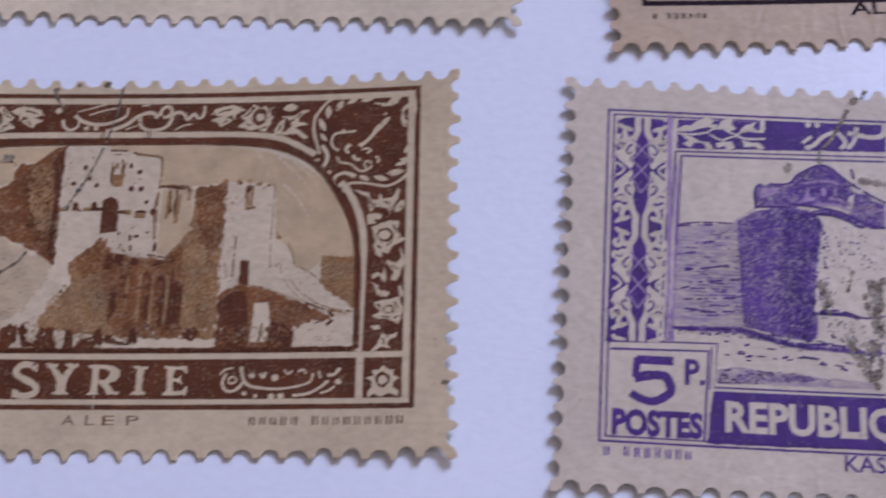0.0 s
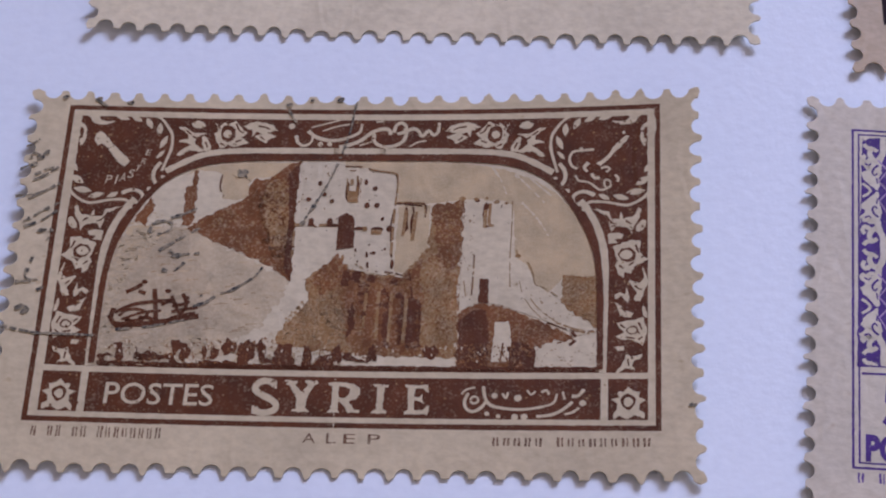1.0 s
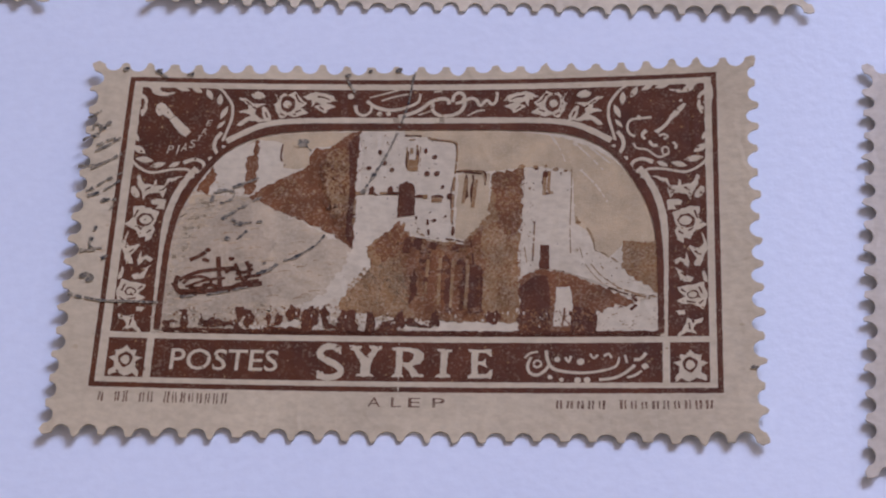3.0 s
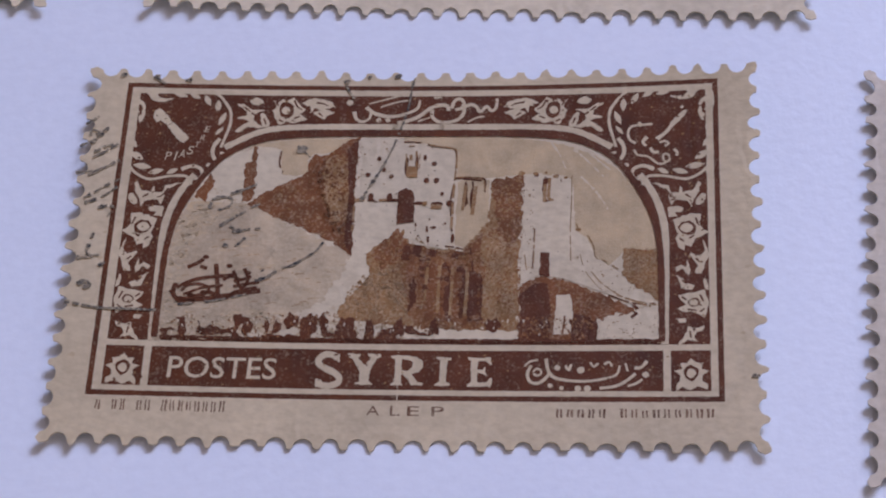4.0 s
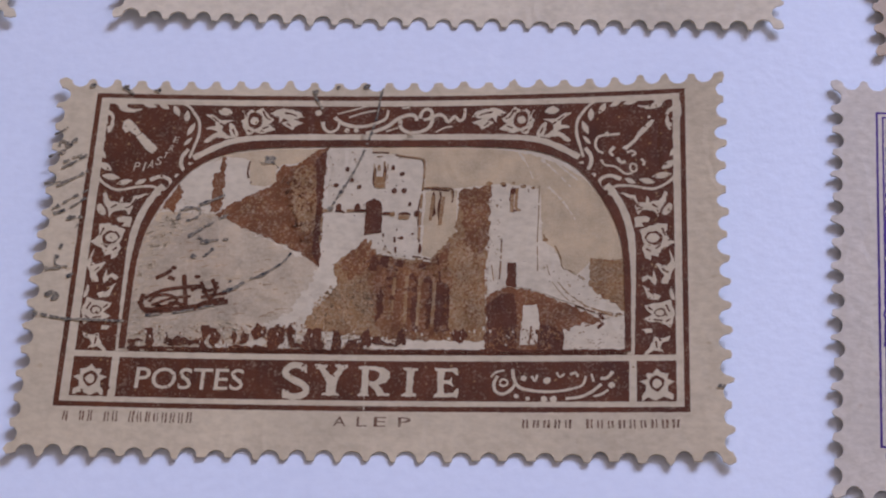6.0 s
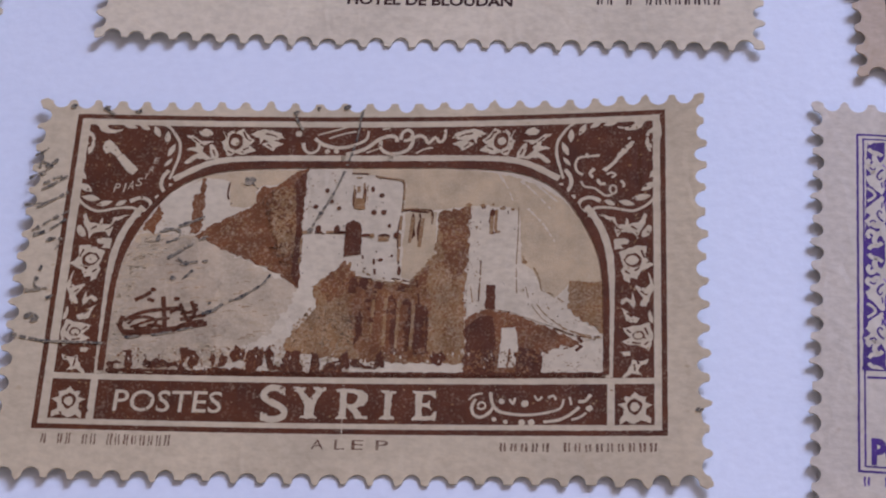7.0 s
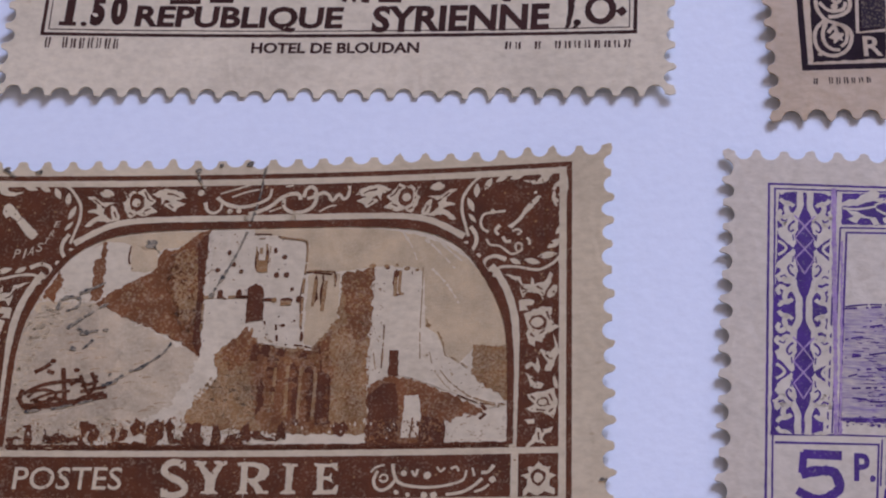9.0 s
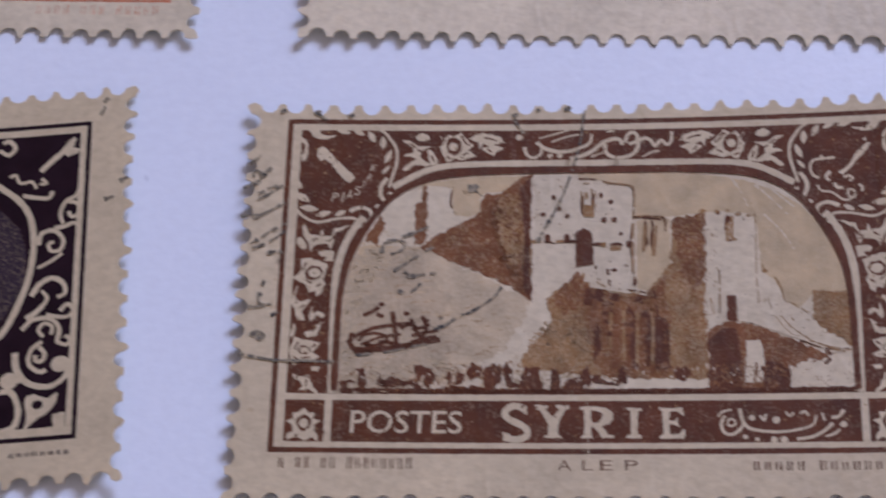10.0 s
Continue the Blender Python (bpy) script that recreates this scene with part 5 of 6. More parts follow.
def blob_pair(pen, cx, cy, flip):
    """Two mirrored lobed leaves about an upright axis, with a curl cut into each."""
    for s in (-1, 1):
        pts = [(0.40, 1.0), (0.95, 0.95), (1.52, 1.10), (1.70, 0.72), (1.40, 0.50), (1.30, 0.36), (1.64, 0.14), (1.46, -0.24), (1.06, -0.56), (0.60, -0.94), (0.46, -0.80), (0.52, -0.28), (0.30, 0.24)]
        area(pen, [(cx + s * (a * 0.86 + 0.10), cy + flip * b) for a, b in pts], rough=0.10)


def leaf_curls(pen, cx, cy, flip):
    for s in (-1, 1):
        def p(a, b):
            return (cx + s * a * 0.86, cy + flip * b)
        line(pen, [p(0.62, 0.70), p(0.88, 0.52), p(1.02, 0.22), p(0.86, 0.02), p(0.70, 0.18)], 0.13, 0.7)
        line(pen, [p(1.50, 0.78), p(1.22, 0.66), p(1.10, 0.80)], 0.11, 0.7)
        line(pen, [p(0.74, -0.12), p(0.70, -0.50)], 0.10, 0.6)


def stem_pair(pen, cx, cy):
    """Two mirrored stems with curled leaflets about an upright axis."""
    for s in (-1, 1):
        def p(a, b):
            return (cx + s * a * 0.92, cy + b)
        line(pen, [p(0.62, 1.72), p(0.56, 1.20), p(0.30, 0.62), p(0.30, 0.0), p(0.30, -0.62), p(0.56, -1.20), p(0.62, -1.72)], 0.36)
        for f in (1, -1):
            line(pen, [p(0.62, 1.25 * f), p(0.98, 1.05 * f), p(1.12, 0.66 * f), p(0.90, 0.42 * f), p(0.66, 0.60 * f)], 0.33, 0.7)
            line(pen, [p(1.02, 1.10 * f), p(1.36, 1.32 * f), p(1.52, 1.06 * f), p(1.38, 0.84 * f)], 0.30, 0.7)
            line(pen, [p(0.94, 0.40 * f), p(1.26, 0.36 * f), p(1.46, 0.14 * f)], 0.28, 0.8)
            line(pen, [p(0.72, 1.66 * f), p(1.06, 1.60 * f), p(1.26, 1.78 * f)], 0.28, 0.7)


pen, lattice, curls = [], [], []
axis = [(2.03, 20.23), (1.94, 5.88)]
(ax, ay), (bx, by) = axis


def on_axis(y):
    return ax + (bx - ax) * (y - ay) / (by - ay)


UPPER, LOWER = (1.98, 17.60), (1.92, 10.38), 
for middle in (UPPER[1], LOWER[1]):
    below = middle - 1.92
    blob_pair(pen, on_axis(middle), middle, 1)
    blob_pair(pen, on_axis(below), below, -1)
    leaf_curls(curls, on_axis(middle), middle, 1)
    leaf_curls(curls, on_axis(below), below, -1)
    knot = 0.5 * (middle + below)
    for s in (-1, 1):
        kx = on_axis(knot)
        line(pen, [(kx + 1.42 * s, knot + 0.42), (kx + 1.12 * s, knot + 0.22), (kx + 0.98 * s, knot), (kx + 1.12 * s, knot - 0.22), (kx + 1.42 * s, knot - 0.42)], 0.16)
    for s in (-1, 1):
        line(lattice, [(on_axis(knot) + 0.56 * s, knot + 2.0), (on_axis(knot), knot + 1.35), (on_axis(knot) - 0.52 * s, knot + 0.62), (on_axis(knot) + 0.5 * s, knot - 0.62), (on_axis(knot), knot - 1.5)], 0.10, curved=False)
for y in (ay - 0.45, 0.5 * (UPPER[1] + LOWER[1]) - 0.95, by + 0.55):
    stem_pair(pen, on_axis(y), y)
pen = [[(x, min(max(y, by + 0.06), ay - 0.05)) for x, y in shape] for shape in pen if max(y for x, y in shape) > by + 0.1 and min(y for x, y in shape) < ay - 0.1]

# the top band's leaves
for pts in (
            [(3.95, 19.47), (4.36, 19.72), (4.75, 19.75), (5.20, 20.07), (5.72, 20.37), (6.10, 20.20), (5.91, 19.81), (6.30, 19.91), (6.17, 19.60), (5.52, 19.64), (5.07, 19.46), (4.56, 19.32), (3.98, 19.25)],
            [(6.30, 19.83), (6.75, 20.31), (7.20, 20.48), (7.13, 19.88), (7.39, 19.66), (7.00, 19.49), (6.62, 19.62), (6.36, 19.53)],
            [(4.24, 19.11), (4.75, 18.99), (5.33, 18.73), (5.78, 18.68), (6.04, 18.32), (5.72, 18.22), (5.53, 18.59), (5.01, 18.63), (4.76, 18.25), (4.31, 18.52), (4.63, 18.69)],
            [(6.17, 18.62), (6.62, 18.80), (7.13, 18.75), (7.26, 18.38), (6.87, 18.21), (6.68, 18.50), (6.30, 18.33)],):
    area(pen, pts, rough=0.08)
for pts in ([(7.52, 19.60), (7.97, 19.92), (8.49, 20.17), (8.29, 19.79), (8.61, 19.73), (8.10, 19.55), (7.65, 19.38)], [(8.75, 20.34), (8.97, 20.28), (9.00, 19.67), (8.74, 19.58)],
            [(7.64, 18.93), (8.16, 18.80), (8.60, 18.83), (8.92, 18.47), (8.66, 18.31), (8.35, 18.59), (7.83, 18.41)],):
    area(pen, pts, rough=0.08)
line(pen, [(5.78, 19.43), (6.46, 19.69), (6.94, 19.41), (7.39, 19.21), (6.94, 19.04), (6.49, 18.86), (5.85, 19.20)], 0.12)
line(pen, [(7.39, 19.21), (7.84, 19.54), (8.93, 19.52)], 0.14)
line(pen, [(7.39, 19.21), (7.90, 19.02), (8.99, 19.07)], 0.14)
line(pen, [(4.05, 19.18), (4.85, 19.15), (5.85, 19.35)], 0.14)
violet.pair("arabesque", pen, W, 2, paper_violet, "pale arabesque of paired curls")
violet.stuff("leaf_curl", mirrored(curls, W), 3, ink_violet, "dark curls in the pale leaves")
violet.stuff("lattice", mirrored(lattice, W), 3, ink_violet_pale, "fine pale lattice lines")
pen = []
area(pen, [(3.45, 20.35), (3.71, 20.37), (3.74, 5.99), (3.53, 5.98)])
area(pen, [(3.94, 17.16), (4.06, 17.17), (3.95, 6.00), (3.80, 5.99)])
violet.printed("rail", pen, 2, ink_violet_pale, "lighter violet lines beside the ornament")
pen = []
line(pen, [(11.22, 18.60), (11.73, 18.78), (12.32, 19.41), (13.03, 19.67), (13.53, 19.09), (13.26, 18.63)], 0.26)
line(pen, [(13.64, 18.65), (14.04, 19.19), (14.20, 20.10)], 0.26)
line(pen, [(13.68, 19.70), (14.31, 19.58), (14.94, 19.46), (15.65, 19.64), (15.78, 20.40)], 0.3)
line(pen, [(11.10, 18.90), (11.62, 19.37)], 0.2)
for x, y in ((11.41, 18.61), (11.44, 20.12), (11.96, 20.14),):
    dot(pen, x, y, 0.17)
violet.printed("top_script", pen, 2, paper_violet, "pale angular script")
pen = []
area(pen, [(6.05, 3.21), (15.22, 3.25), (15.10, 0.31), (5.76, 0.21)])
PANEL_END = (15.22, 3.25)
box(pen, PANEL_END[0] - 0.2, 0.42, W - 0.5, PANEL_END[1] - 0.02)
violet.printed("name_panel", pen, 1, ink_violet)
pen = []
x0, y0, x1, y1 = 6.71, 0.58, 8.99, 2.75
word(pen, "REPUBLIQUE  SYRIENNE", x0, y0, x0 + 22.4, y1, 0.034, 0.0)
violet.lettered(pen, 2, paper_violet, "pale condensed capital letter")
pen = []
x0, y0, x1, y1 = 1.55, 2.29, 4.05, 5.08
line(pen, [(x1 - 0.12, y1 - 0.2), (x0 + 0.42, y1 - 0.2)], 0.5, curved=False)
line(pen, [(x0 + 0.45, y1 - 0.1), (x0 + 0.35, y1 - 1.25)], 0.42, curved=False)
line(pen, [(x0 + 0.3, y1 - 1.3), (x0 + 1.1, y1 - 1.1), (x0 + 1.9, y1 - 1.1), (x1 - 0.3, y1 - 1.55), (x1 - 0.28, y0 + 0.75), (x1 - 0.95, y0 + 0.25), (x0 + 0.9, y0 + 0.22), (x0 + 0.1, y0 + 0.6)], 0.56, 0.8)
violet.printed("numeral", pen, 1, ink_violet, "bold violet numeral five")
pen = []
x0, y0, x1, y1 = 4.55, 3.52, 5.63, 5.07
word(pen, "P.", x0, y0, x1, y1, 0.03)
violet.lettered(pen, 1, ink_violet)
pen = []
x0, y0, x1, y1 = 0.70, 0.42, 5.52, 1.93
word(pen, "POSTES", x0, y0, x1, y1 + 0.05, 0.05)
violet.lettered(pen, 1, ink_violet, "violet capital letter")
pen = []
bars(pen, 0.25, -0.76, 5.11, -0.15, 9, 3, (1,))
violet.stuff("imprint", pen, 1, ink_violet_mid)
pen = []
word(pen, "KAS", 12.94, -0.98, 15.09, -0.05, 0.01)
violet.lettered(pen, 1, ink_violet)

pen = []
area(pen, [(4.16, 13.25), (6.92, 13.48), (8.18, 14.41), (8.44, 14.64), (7.82, 7.12), (3.91, 7.10)])
area(pen, [(6.23, 4.47), (7.20, 4.73), (9.31, 4.51), (11.42, 4.36), (14.12, 4.24), (15.01, 4.02), (15.00, 3.82), (6.23, 3.74)])
violet.printed("hatched_wall", pen, 2, ink_violet_hatch, "finely hatched violet masonry")
pen = []
area(pen, [(7.36, 13.65), (8.37, 14.35), (10.39, 14.75), (11.64, 14.45), (12.12, 13.76), (11.75, 11.12), (11.46, 6.43), (10.25, 6.57), (7.70, 7.18)])
area(pen, [(3.91, 7.03), (7.70, 7.11), (10.25, 6.37), (15.08, 6.02), (15.07, 5.75), (10.24, 6.03), (7.51, 6.76), (3.91, 6.76)])
violet.printed("tower_shadow", pen, 3, ink_violet_mid, "dotted violet shadow of the tower")
pen = []
area(pen, [(8.42, 15.86), (8.71, 16.02), (10.04, 16.09), (10.41, 15.68), (10.71, 14.79), (8.38, 14.63)])
area(pen, [(10.16, 16.03), (10.74, 16.72), (11.32, 17.26), (12.09, 17.48), (12.78, 17.26), (13.34, 16.70), (13.82, 16.03), (13.94, 15.78), (13.55, 15.40), (13.69, 14.90), (11.02, 14.91), (10.39, 14.52)])
area(pen, [(13.94, 15.78), (14.66, 15.74), (14.96, 15.32), (15.61, 15.14), (15.56, 13.70), (14.12, 13.63), (13.67, 14.25)])
area(pen, [(11.27, 14.42), (11.96, 14.67), (13.21, 14.59), (14.07, 13.98), (14.00, 13.77), (13.14, 14.22), (11.95, 14.38), (11.32, 14.20)])
area(pen, [(10.28, 8.19), (11.75, 8.27), (11.65, 6.63), (10.38, 6.57)])
violet.printed("dome", pen, 3, ink_violet_mid, "halftone violet dome and cornice")
pen = []
line(pen, [(11.05, 16.22), (11.68, 16.40), (12.63, 16.45), (13.32, 16.19)], 0.16, broken=0.1)
line(pen, [(11.03, 15.16), (11.98, 15.36), (12.92, 15.33), (13.70, 15.04)], 0.24, broken=0.05)
line(pen, [(11.27, 14.78), (12.28, 14.97), (13.22, 14.88), (14.08, 14.34)], 0.16)
area(pen, [(11.17, 15.79), (11.42, 15.87), (11.47, 15.37), (11.16, 15.28)])
area(pen, [(12.05, 15.98), (12.37, 15.99), (12.36, 15.49), (12.04, 15.47)])
area(pen, [(12.81, 15.94), (13.00, 15.92), (13.05, 15.45), (12.83, 15.47)])
area(pen, [(8.70, 15.81), (9.91, 15.94), (9.39, 15.48), (8.70, 15.15)])
line(pen, [(14.47, 14.61), (15.60, 14.78)], 0.2, broken=0.2)
stipple(pen, [(14.02, 15.50), (15.61, 14.99), (15.58, 14.31), (13.90, 14.41)], 80, 71, 0.12)
violet.printed("dome_light", pen, 4, ink_violet_pale, "pale drum and cornice stones")
pen = []
stipple(pen, [(9.88, 14.58), (11.76, 14.31), (12.00, 13.61), (11.74, 10.77), (11.47, 6.57), (10.01, 6.63)], 900, 41, 0.10)
stipple(pen, [(7.36, 13.65), (9.88, 14.58), (10.01, 6.63), (7.70, 7.24)], 260, 42, 0.06)
stipple(pen, [(10.74, 16.73), (12.47, 17.37), (14.50, 15.68), (11.67, 15.61)], 160, 43, 0.07)
stipple(pen, [(11.93, 13.60), (15.61, 13.43), (15.35, 6.84), (11.47, 6.64)], 160, 44, 0.07)
line(pen, [(8.44, 14.50), (8.51, 15.96), (10.22, 16.19), (10.80, 16.81), (11.90, 17.45), (12.65, 17.34), (13.58, 16.51), (14.81, 15.69), (15.67, 15.23)], 0.12, broken=0.2)
line(pen, [(10.39, 14.89), (11.65, 14.81), (13.21, 14.46), (14.44, 13.87), (15.61, 13.64)], 0.16)
line(pen, [(10.69, 14.26), (12.58, 14.28), (13.81, 13.84)], 0.12)
line(pen, [(4.16, 13.29), (5.35, 13.47), (7.11, 13.49)], 0.08, broken=0.3)
for k in range(7):
    x, y = 10.73, 16.07
    line(pen, [(x + k * 0.45, y + 0.1 - 0.1 * k), (x + k * 0.45, y - 0.5 - 0.1 * k)], 0.1)
line(pen, [(11.50, 8.13), (13.34, 8.23), (14.24, 8.00), (15.41, 8.19)], 0.1)
line(pen, [(3.91, 6.89), (7.52, 6.89), (10.25, 6.17), (12.67, 6.03), (15.08, 5.88)], 0.12, broken=0.2)
rnd = random.Random(5)
(ax, ay), (bx, by) = [(6.60, 5.03), (15.11, 6.82)]
for k in range(40):
    x, y = rnd.uniform(ax, bx), rnd.uniform(ay, by)
    line(pen, [(x, y), (x + rnd.uniform(0.15, 0.5), y + rnd.uniform(-0.08, 0.02))], 0.07)
stipple(pen, [(7.24, 13.34), (10.39, 14.59), (11.94, 13.59), (11.71, 6.64), (7.70, 7.03)], 420, 72, 0.07)
stipple(pen, [(10.15, 15.66), (11.39, 17.19), (12.65, 17.18), (13.56, 15.84), (13.54, 15.11)], 200, 73, 0.08)
stipple(pen, [(11.87, 13.59), (12.54, 12.91), (12.36, 10.79), (12.74, 8.73), (11.81, 8.00)], 150, 74, 0.08)
stipple(pen, [(6.48, 4.51), (7.20, 4.65), (10.82, 4.52), (12.62, 4.15), (6.30, 3.67)], 600, 75, 0.09, 0.5)
stipple(pen, [(4.16, 7.06), (7.52, 7.15), (10.25, 6.56), (11.46, 6.15), (13.28, 6.18), (13.27, 5.91), (10.85, 5.85), (8.12, 6.44), (4.16, 6.56)], 500, 76, 0.11, 0.5)
for pts in ([(10.14, 14.50), (10.21, 13.50), (10.22, 11.73)], [(10.58, 14.53), (10.61, 12.81)], [(8.50, 14.63), (10.39, 14.70)], [(8.39, 15.79), (8.41, 14.70)], [(11.81, 8.24), (12.73, 8.39), (13.34, 8.28), (14.00, 8.04)], [(11.81, 8.13), (13.33, 8.11), (13.94, 7.90)], [(11.64, 14.26), (12.58, 14.41), (13.51, 14.10), (14.12, 13.63), (15.55, 13.63)],
            [(13.80, 17.31), (13.96, 16.58), (13.95, 16.22)], [(13.14, 16.36), (13.14, 15.38)], [(13.42, 16.27), (13.39, 15.25)], [(10.67, 6.18), (11.77, 6.30), (13.28, 6.25)], [(10.84, 5.52), (11.75, 5.43)], [(11.74, 5.16), (12.16, 5.12)], [(12.88, 4.96), (13.24, 4.84)], [(7.76, 6.02), (8.00, 6.10)], [(7.81, 5.35), (8.18, 5.44)], [(9.78, 5.39), (10.09, 5.48)]):
    line(pen, pts, 0.12, broken=0.12)
for pts in ([(4.10, 13.17), (6.05, 13.35)], [(4.12, 11.39), (5.05, 11.59)], [(4.16, 6.73), (7.21, 6.93), (8.13, 6.78), (10.25, 6.15)], [(4.29, 9.30), (4.75, 9.43)], [(4.30, 8.10), (5.25, 8.05)], [(5.36, 12.17), (6.30, 12.36)], [(5.38, 7.92), (7.22, 8.02)], [(4.13, 10.34), (6.92, 10.85)], [(4.75, 9.68), (7.22, 9.96)], [(4.45, 8.62), (7.22, 8.85)]):
    line(pen, pts, 0.10, broken=0.35)
violet.stuff("castle_drawing", pen, 4, ink_violet, "violet engraved lines of a castle")
pen = []
(ax, ay), (bx, by) = [(4.45, 7.61), (8.17, 13.05)]
for k in range(130):
    x, y = rnd.uniform(ax, bx), rnd.uniform(ay, by)
    line(pen, [(x, y), (x + rnd.uniform(0.2, 0.9), y + rnd.uniform(-0.04, 0.02))], 0.055, broken=0.3)
violet.stuff("wall_hatching", pen, 4, ink_violet_mid, "fine violet hatching of the curtain wall")
pen = []
for pts in ([(14.22, 16.60), (15.00, 16.53), (15.72, 16.45)], [(10.37, 17.51), (10.17, 16.91)], [(12.01, 10.07), (12.21, 9.56), (12.44, 8.89), (12.62, 8.72)], [(14.57, 10.34), (14.75, 9.52), (15.18, 8.68)], [(14.71, 8.15), (14.88, 7.14)]):
    line(pen, pts, 0.34, 0.8, broken=0.1, rough=0.2)
stipple(pen, [(14.48, 10.37), (15.24, 10.24), (15.29, 6.82), (14.68, 7.47)], 160, 77, 0.16)
stipple(pen, [(13.29, 6.72), (15.11, 6.81), (15.18, 3.82), (14.41, 4.11), (13.56, 5.73)], 160, 78, 0.14)
stipple(pen, [(11.95, 7.67), (13.64, 8.09), (13.88, 6.08), (12.69, 6.69)], 60, 79, 0.12)
violet.stuff("smudge", pen, 8, ink_smudge, "brownish grey postmark smudges")
pen = []
for pts in ([(14.79, 22.56), (14.59, 22.24)], [(14.00, 21.83), (14.13, 21.99)], [(13.72, 21.21), (13.04, 19.82), (12.63, 19.05), (12.04, 18.35), (12.09, 17.61)], [(14.62, 10.22), (15.21, 9.56), (14.80, 8.16), (15.31, 7.17)],
            [(14.29, 9.51), (14.55, 8.15)], [(13.29, 6.73), (14.16, 5.44), (14.56, 4.13)], [(10.11, 17.14), (10.37, 17.45)], [(11.85, 10.08), (12.20, 9.06), (12.41, 8.04)], [(13.72, 10.87), (13.37, 9.46)], [(14.98, 6.48), (14.45, 5.12), (14.88, 3.82)]):
    line(pen, pts, 0.24, 0.6, broken=0.08, rough=0.22)
for x, y, r in ((14.09, 21.84, 0.3), (15.06, 8.69, 0.4), (14.79, 4.64, 0.4), (15.30, 10.25, 0.3), (12.18, 8.54, 0.2)):
    dot(pen, x, y, r, r * 0.7, 50)
violet.stuff("postmark", pen, 8, ink_cancel, "smudged grey postmark")

# ---- hotel stamp above ----
up = Stamp("cream stamp with dark brown lettering, hotel view, perforated", 2.4, 29.05, -1.5, (-2.1, -4.0, 37.5, 22.6), (0.55, 0.4, 0.3, 0.3), 0.07, paper_pale)
up.sheet_of_paper(5)
pen = []
rim(pen, 0, 0, W, H, 0.22)
rim(pen, 0.42, 0.4, W - 0.42, H - 0.4, 0.07)
box(pen, 0.55, 4.9, W - 0.55, 5.02)
up.printed("border", pen, 1, ink_dark)
pen = []
box(pen, 1.2, 5.6, W - 1.2, H - 1.2)
up.printed("view", pen, 1, ink_violet_hatch, "unlit brown engraved view")
pen = []
(ax, ay), (bx, by) = [(1.07, 0.70), (1.87, 2.80)]
line(pen, [(ax + 0.5, ay), (ax + 0.55, ay + 2.15)], 0.5, curved=False)
box(pen, ax - 0.05, ay, ax + 1.0, ay + 0.28)
dot(pen, 2.54, 0.84, 0.17)
(ax, ay), (bx, by) = [(2.87, 0.73), (3.73, 2.45)]
word(pen, "5", ax, ay - 0.02, bx, ay + 2.15, 0.07)
(ax, ay), (bx, by) = [(4.07, 0.78), (5.05, 2.50)]
word(pen, "0", ax, ay - 0.02, bx, ay + 2.15, 0.07)
up.lettered(pen, 1, ink_dark, "bold dark brown numeral")
pen = []
(ax, ay), (bx, by), (cx, cy) = [(5.60, 0.42), (18.08, 0.32), (17.93, 2.10)]
word(pen, "REPUBLIQUE", ax, ay, bx, cy + (ay - by), 0.036, 0.06, ay - by)
(ax, ay), (bx, by), (cx, cy) = [(19.84, 0.30), (30.29, 0.35), (30.23, 2.15)]
word(pen, "SYRIENNE", ax, ay, bx, cy, 0.036, 0.04, ay - by)
up.lettered(pen, 1, ink_dark, "bold dark brown capital letter")
pen = []
(ax, ay), (bx, by), (cx, cy) = [(12.81, -1.10), (22.77, -1.10), (22.72, -0.35)]
word(pen, "HOTEL DE BLOUDAN", ax, ay, bx, cy + (ay - by), 0.034, 0.0, ay - by)
up.lettered(pen, 1, ink_dark, "dark brown capital letter")
pen = []
bars(pen, 0.34, -0.85, 4.98, -0.09, 9, 5, (1,))
bars(pen, 27.76, -0.91, 35.21, -0.38, 13, 6, (2, 4))
up.stuff("imprint", pen, 1, ink_dark)
pen = []
area(pen, [(31.00, 4.05), (31.70, 3.96), (31.78, 2.43), (31.57, 0.83), (31.25, 0.43), (31.36, 2.03)], True)
line(pen, [(31.80, 0.90), (32.00, 0.74), (31.68, 0.43)], 0.3, 0.4)
dot(pen, 31.93, 0.82, 0.22)
(cx, cy) = 33.26, 1.69
line(pen, [(cx + 0.72 * math.cos(a * 0.5236), cy + 0.84 * math.sin(a * 0.5236)) for a in range(12)], 0.4, closed=True)
dx, dy = 34.49, 1.52
area(pen, [(dx - 0.36, dy), (dx, dy - 0.36), (dx + 0.36, dy), (dx, dy + 0.36)])
up.printed("eastern_numeral", pen, 1, ink_dark, "bold dark brown eastern numerals")
pen = []
for pts in ([(7.56, 2.45), (9.43, 2.47)], [(9.97, 2.56), (11.42, 2.56)], [(7.44, 2.82), (8.48, 2.85)], [(10.89, 3.00), (15.72, 3.01)], [(16.16, 2.69), (16.26, 3.18)], [(17.95, 2.63), (18.23, 2.63)], [(18.57, 2.59), (18.78, 2.60)], [(19.12, 2.60), (19.60, 2.56)], [(20.14, 2.57), (21.51, 2.54)], [(22.65, 2.71), (24.08, 2.72)],
            [(24.06, 3.00), (26.63, 3.09)], [(25.23, 2.76), (26.24, 2.76)], [(27.53, 2.52), (28.00, 2.52)], [(28.87, 2.60), (29.12, 3.17)], [(26.29, 3.09), (28.31, 3.09)]):
    line(pen, pts, 0.34, curved=False)
up.printed("block_script", pen, 1, ink_dark, "dark angular block script")

